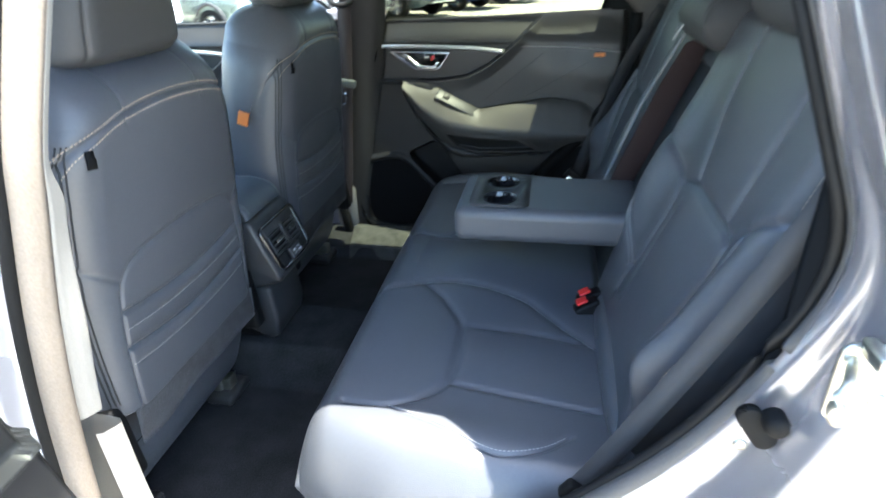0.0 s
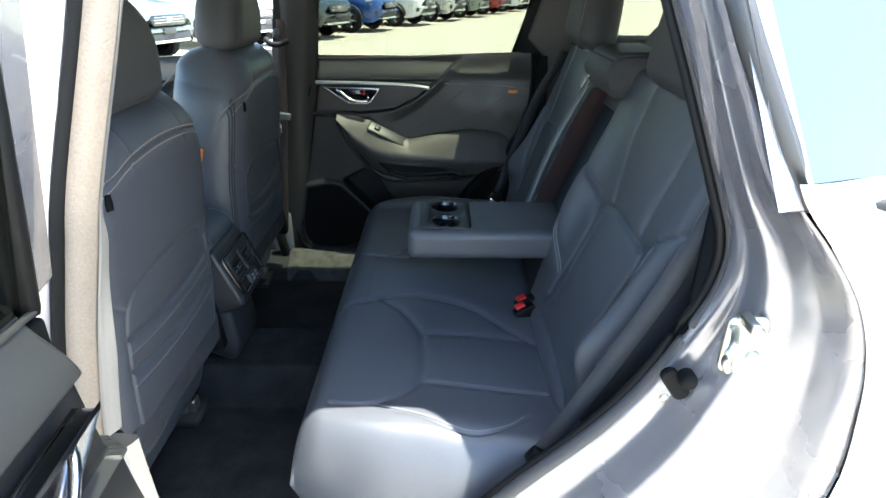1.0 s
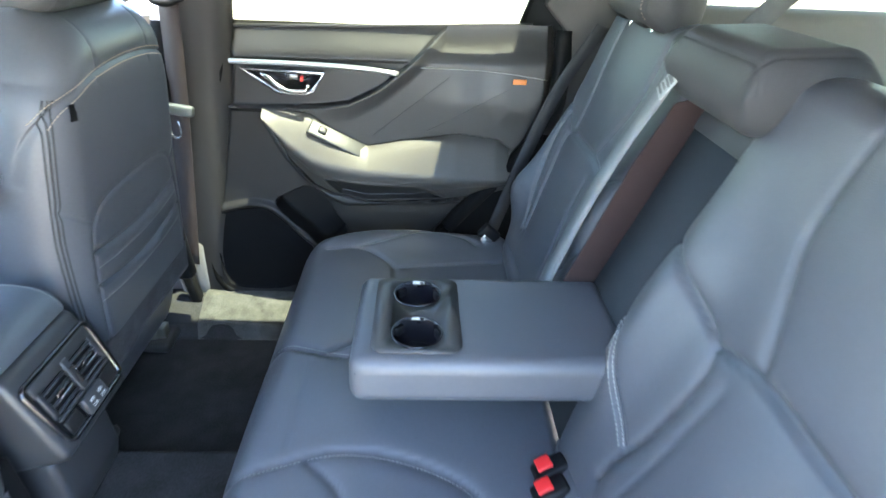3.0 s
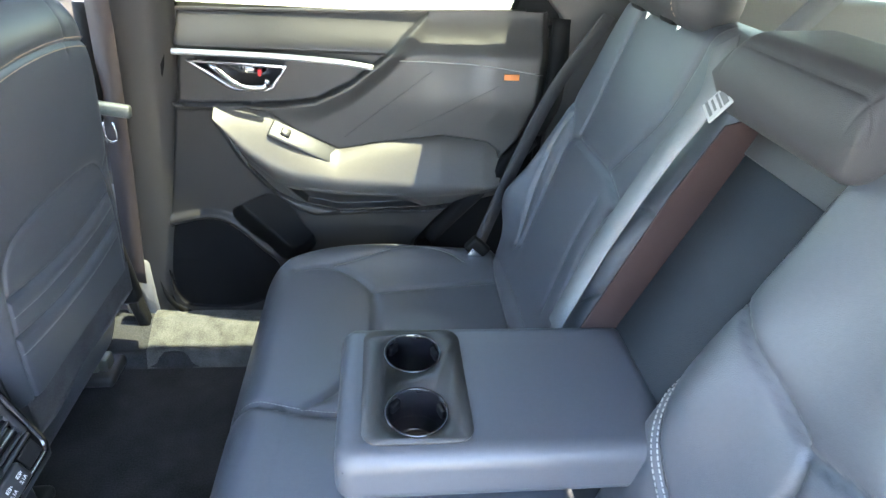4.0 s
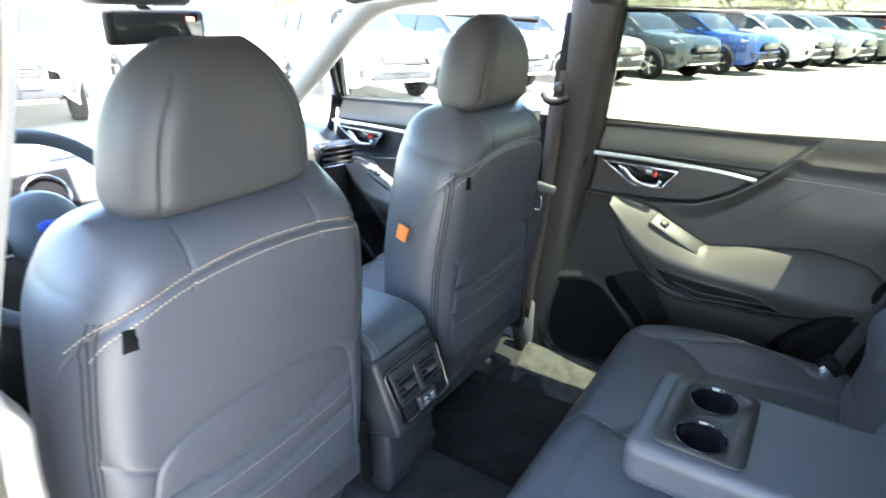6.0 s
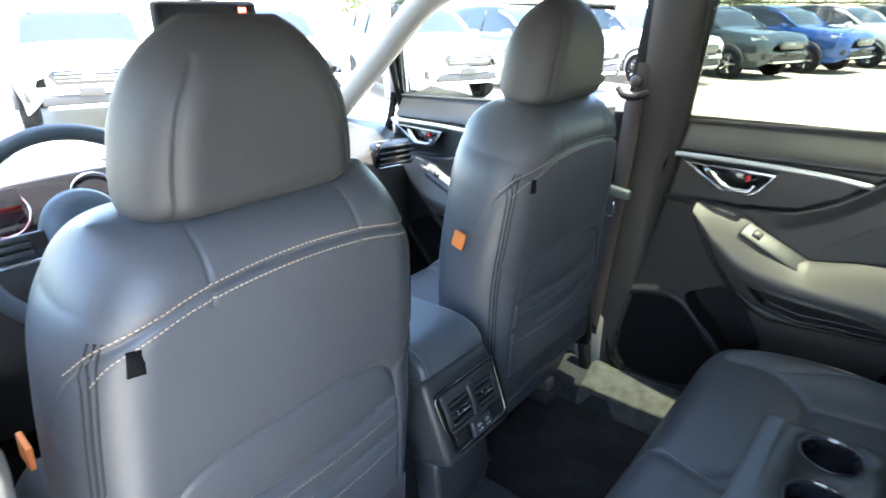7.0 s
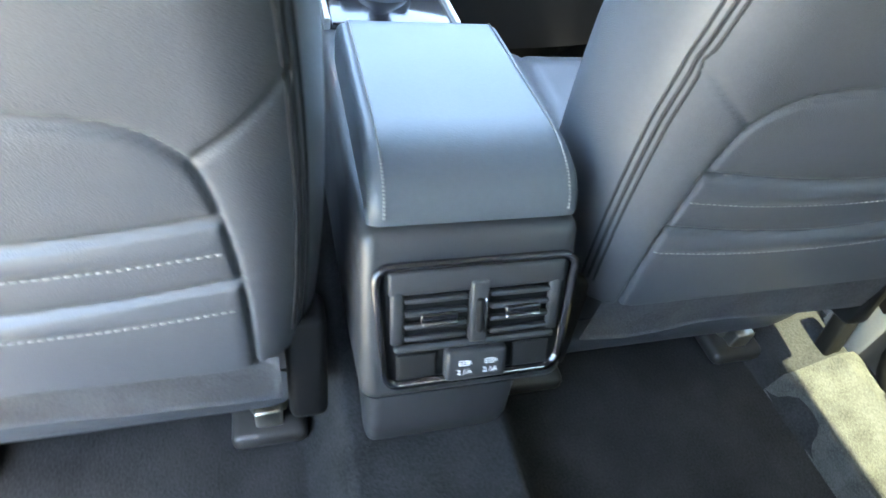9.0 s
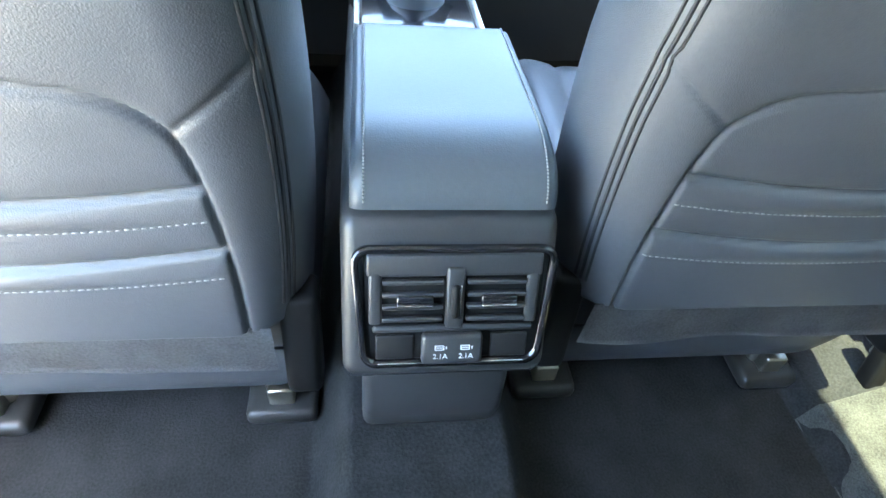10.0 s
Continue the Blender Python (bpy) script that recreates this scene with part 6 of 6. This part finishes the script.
def parked_car():
    car = thing("parked_car", (0, 0, 0), "parked car", "car", "cars parked in a row")
    b = sheet(hull_point, 70, 44)
    part("body", b, PAINTS["white"], car, "painted car body")
    part("glasshouse", sheet(cab_point, 40, 28), CAR_GLASS, car, "dark window glass")
    part("roof", sheet(lambda u, v: cab_point(0.22 + 0.66 * u, 0.25 + 0.50 * v) + Vector((0, 0, 0.006)), 20, 16), PAINTS["white"], car, "painted roof")
    for sg in (-1, 1):
        v0 = 0.5 + sg * 0.30
        part("window_pillar", tube([cab_point(0.0, v0) , cab_point(0.15, v0), cab_point(0.27, v0)], 0.035, 6), PAINTS["white"], car)
        for f in (0.42, 0.66):
            part("window_post", tube([cab_point(f, 0.5 + sg * 0.5), cab_point(f, 0.5 + sg * 0.30)], 0.022, 6), GLOSS, car)
        part("roof_bar", tube([(-2.1, sg * 0.62, 1.70), (-2.3, sg * 0.63, 1.735), (-3.6, sg * 0.63, 1.735), (-3.8, sg * 0.62, 1.70)], 0.016, 6), CLADDING, car, "dark roof rail")
        part("headlight", plate([(-0.055, sg * 0.52, 0.84), (-0.20, sg * 0.80, 0.90), (-0.42, sg * 0.885, 0.955), (-0.40, sg * 0.87, 0.88), (-0.15, sg * 0.78, 0.78), (-0.045, sg * 0.56, 0.77)], 0.03, (0.6, sg * 0.4, 0.1), 0.006), LAMP, car, "clear headlight")
        part("fog_lamp_trim", box((-0.13, sg * 0.68, 0.55), (0.10, 0.17, 0.16), 0.03, 3, Matrix.Rotation(radians(-sg * 28), 4, "Z")), CLADDING, car, "black fog lamp surround")
        part("door_mirror", box((-1.55, sg * 1.0, 1.14), (0.14, 0.20, 0.13), 0.05, 4), PAINTS["white"], car, "painted door mirror")
        for x in (0.92, 3.60):
            wheel_parts(x, sg, car)
            part("arch_trim", tube([(-x + 0.42 * math.cos(q), sg * 0.905, 0.345 + 0.42 * math.sin(q)) for q in (math.pi * k / 16 for k in range(17))], 0.035, 8), CLADDING, car, "black arch trim")
        part("side_cladding", box((-2.25, sg * 0.895, 0.34), (1.9, 0.05, 0.15), 0.02), CLADDING, car, "black sill cladding")
    part("grille", plate([(0.004, a, c) for a, c in ((-0.40, 0.86), (0.40, 0.86), (0.46, 0.79), (0.38, 0.68), (-0.38, 0.68), (-0.46, 0.79))], 0.045, (1, 0, 0), 0.01), GLOSS, car, "black hexagonal grille")
    for k in range(3):
        part("grille_bar", box((0.05, 0, 0.735 + 0.045 * k), (0.012, 0.76 - 0.03 * abs(k - 1), 0.012), 0.004), CHROME, car, "chrome grille bar")
    part("badge", box((0.055, 0, 0.79), (0.012, 0.12, 0.06), 0.006), CHROME, car, "oval bright badge")
    part("bumper", box((-0.08, 0, 0.60), (0.17, 1.36, 0.10), 0.045, 4), PAINTS["white"], car, "painted bumper")
    part("lower_intake", box((-0.06, 0, 0.49), (0.13, 1.15, 0.13), 0.03, 3), CLADDING, car, "black lower intake")
    part("skid_plate", box((-0.06, 0, 0.40), (0.17, 1.05, 0.05), 0.02, 3), SILVER_TRIM, car, "silver skid plate")
    part("plate_blank", box((0.03, 0, 0.585), (0.012, 0.30, 0.10), 0.004), TRIM_SOFT, car, "blank plate holder")
    return car


first = parked_car()


def place_car(x, y, heading, color, words_, src=first):
    c = copy_thing(src, pose(x, y, 0, 0, 0, heading))
    tagged(c, words_, "car")
    for o in c.children_recursive:
        if o.data.materials and o.data.materials[0].name == "paint_white" and color != "white":
            o.material_slots[0].link = "OBJECT"
            o.material_slots[0].material = PAINTS[color]
    return c


HEAD = math.degrees(math.atan2(-0.35, 0.94))
ROW = ["white", "white", "white", "sage", "white", "dark", "blue", "white", "silver", "sage", "red", "white", "silver", "dark", "white", "grey", "white"]
for i, col in enumerate(ROW):
    k = i - 3.6
    place_car(-4.69 + 1.15 * k, 11.6 + 2.55 * k, HEAD + 3 * math.sin(i * 2.3), col, col + " car parked in the sunny row")
FAR_ROW = ["white", "grey", "silver", "white", "dark", "white"]
for i, col in enumerate(FAR_ROW):
    place_car(-26 - 1.2 * i, -9 + 3.1 * i, 10, col, col + " car parked far across the lot")
for o in (first, *first.children_recursive):
    bpy.data.objects.remove(o)

# ---------------------------------------------------------------- trees and a hedge line behind the lot
LEAF = surface("sunlit_leaves", (0.10, 0.13, 0.025), 0.6, grain=20, bump=0.1, vary=0.4, blotch=3)
BARK = surface("grey_bark", (0.12, 0.10, 0.08), 0.9, grain=30, bump=0.6)


def tree(at, h, seed):
    rnd = random.Random(seed)
    th = thing("tree", at, "leafy tree with yellow-green crown beyond the lot", "tree", "trees beyond the lot")
    limbs = [tube([(0, 0, 0), (0.1, 0.05, h * 0.25), (0.0, 0.1, h * 0.55), (0.15, 0, h * 0.8)], lambda k: 0.16 * (1 - 0.8 * k), 8)]
    tips = []
    for k in range(9):
        q, z = rnd.uniform(0, 6.28), rnd.uniform(0.3, 0.7) * h
        e = Vector((math.cos(q), math.sin(q), 0.6)) * rnd.uniform(0.18, 0.32) * h
        limbs.append(tube([(0, 0.05, z), Vector((0, 0.05, z)) + e * 0.5 + Vector((0, 0, 0.1)), Vector((0, 0.05, z)) + e], lambda k: 0.06 * (1 - 0.8 * k), 6))
        tips.append(Vector((0, 0.05, z)) + e)
    part("trunk", merge(*limbs), BARK, th, "grey trunk and limbs")
    bmc = bmesh.new()
    tips.append(Vector((0.1, 0, h * 0.85)))
    for p in tips:
        for _ in range(220):
            c = p + Vector((rnd.gauss(0, 1), rnd.gauss(0, 1), rnd.gauss(0, 0.7))) * 0.11 * h
            a = Vector((rnd.gauss(0, 1), rnd.gauss(0, 1), rnd.gauss(0, 1))).normalized() * rnd.uniform(0.06, 0.13)
            bq = a.orthogonal().normalized() * 0.06
            bmc.faces.new([bmc.verts.new(v) for v in (c - a, c + bq, c + a, c - bq)])
    part("crown", bmc, LEAF, th, "loose leafy crown", False)
    return th


for i, (x, y, h) in enumerate([(14, -26, 7.5), (21, -30, 9.0), (6, -33, 8.0), (29, -27, 7.0), (-40, 70, 9.0), (-22, 84, 8.0), (-6, 92, 10.0), (12, 96, 9.0), (-60, 40, 8.0),
                              (-13, 21, 4.6), (-10.5, 26.5, 5.2), (-8.5, 31, 4.4), (-6, 36, 5.4), (-3.5, 41, 4.8), (-1, 47, 5.6), (2, 53, 5.0), (-16.5, 15.5, 4.2)]):
    tree((x, y, 0), h, i + 3)

# ---------------------------------------------------------------- outside of the car itself
ob = plate([(-2.18, -0.80, 0.36), (-2.18, -0.80, 1.03), (-2.75, -0.80, 0.985), (-3.12, -0.78, 0.90), (-3.24, -0.76, 0.72), (-3.20, -0.76, 0.36)], 1.56, (0, 1, 0), 0.03, 3)
tagged(part("front_body", ob, PAINT), "silver metallic front of the car", "car body", kind="structure")
ob = plate([(1.17, -0.70, 0.40), (1.17, -0.70, 1.16), (1.24, -0.70, 1.12), (1.30, -0.70, 0.80), (1.32, -0.70, 0.45)], 1.40, (0, 1, 0), 0.02, 3)
tagged(part("tailgate", ob, PAINT), "silver metallic tailgate and bumper", "car body", kind="structure")
bm = roof_piece(-1.5, 1.15, -0.57, 0.57)
bmesh.ops.translate(bm, vec=(0, 0, 0.055), verts=bm.verts)
tagged(part("roof_skin", bm, PAINT), "silver painted car roof", "roof", kind="structure")
axles = thing("road_wheels", (0, 0, 0), "black tyres on alloy wheels under the car", "wheel", kind="structure")
for x in (2.45, -0.45):
    for sg in (-1, 1):
        wheel_parts(x, sg, axles)
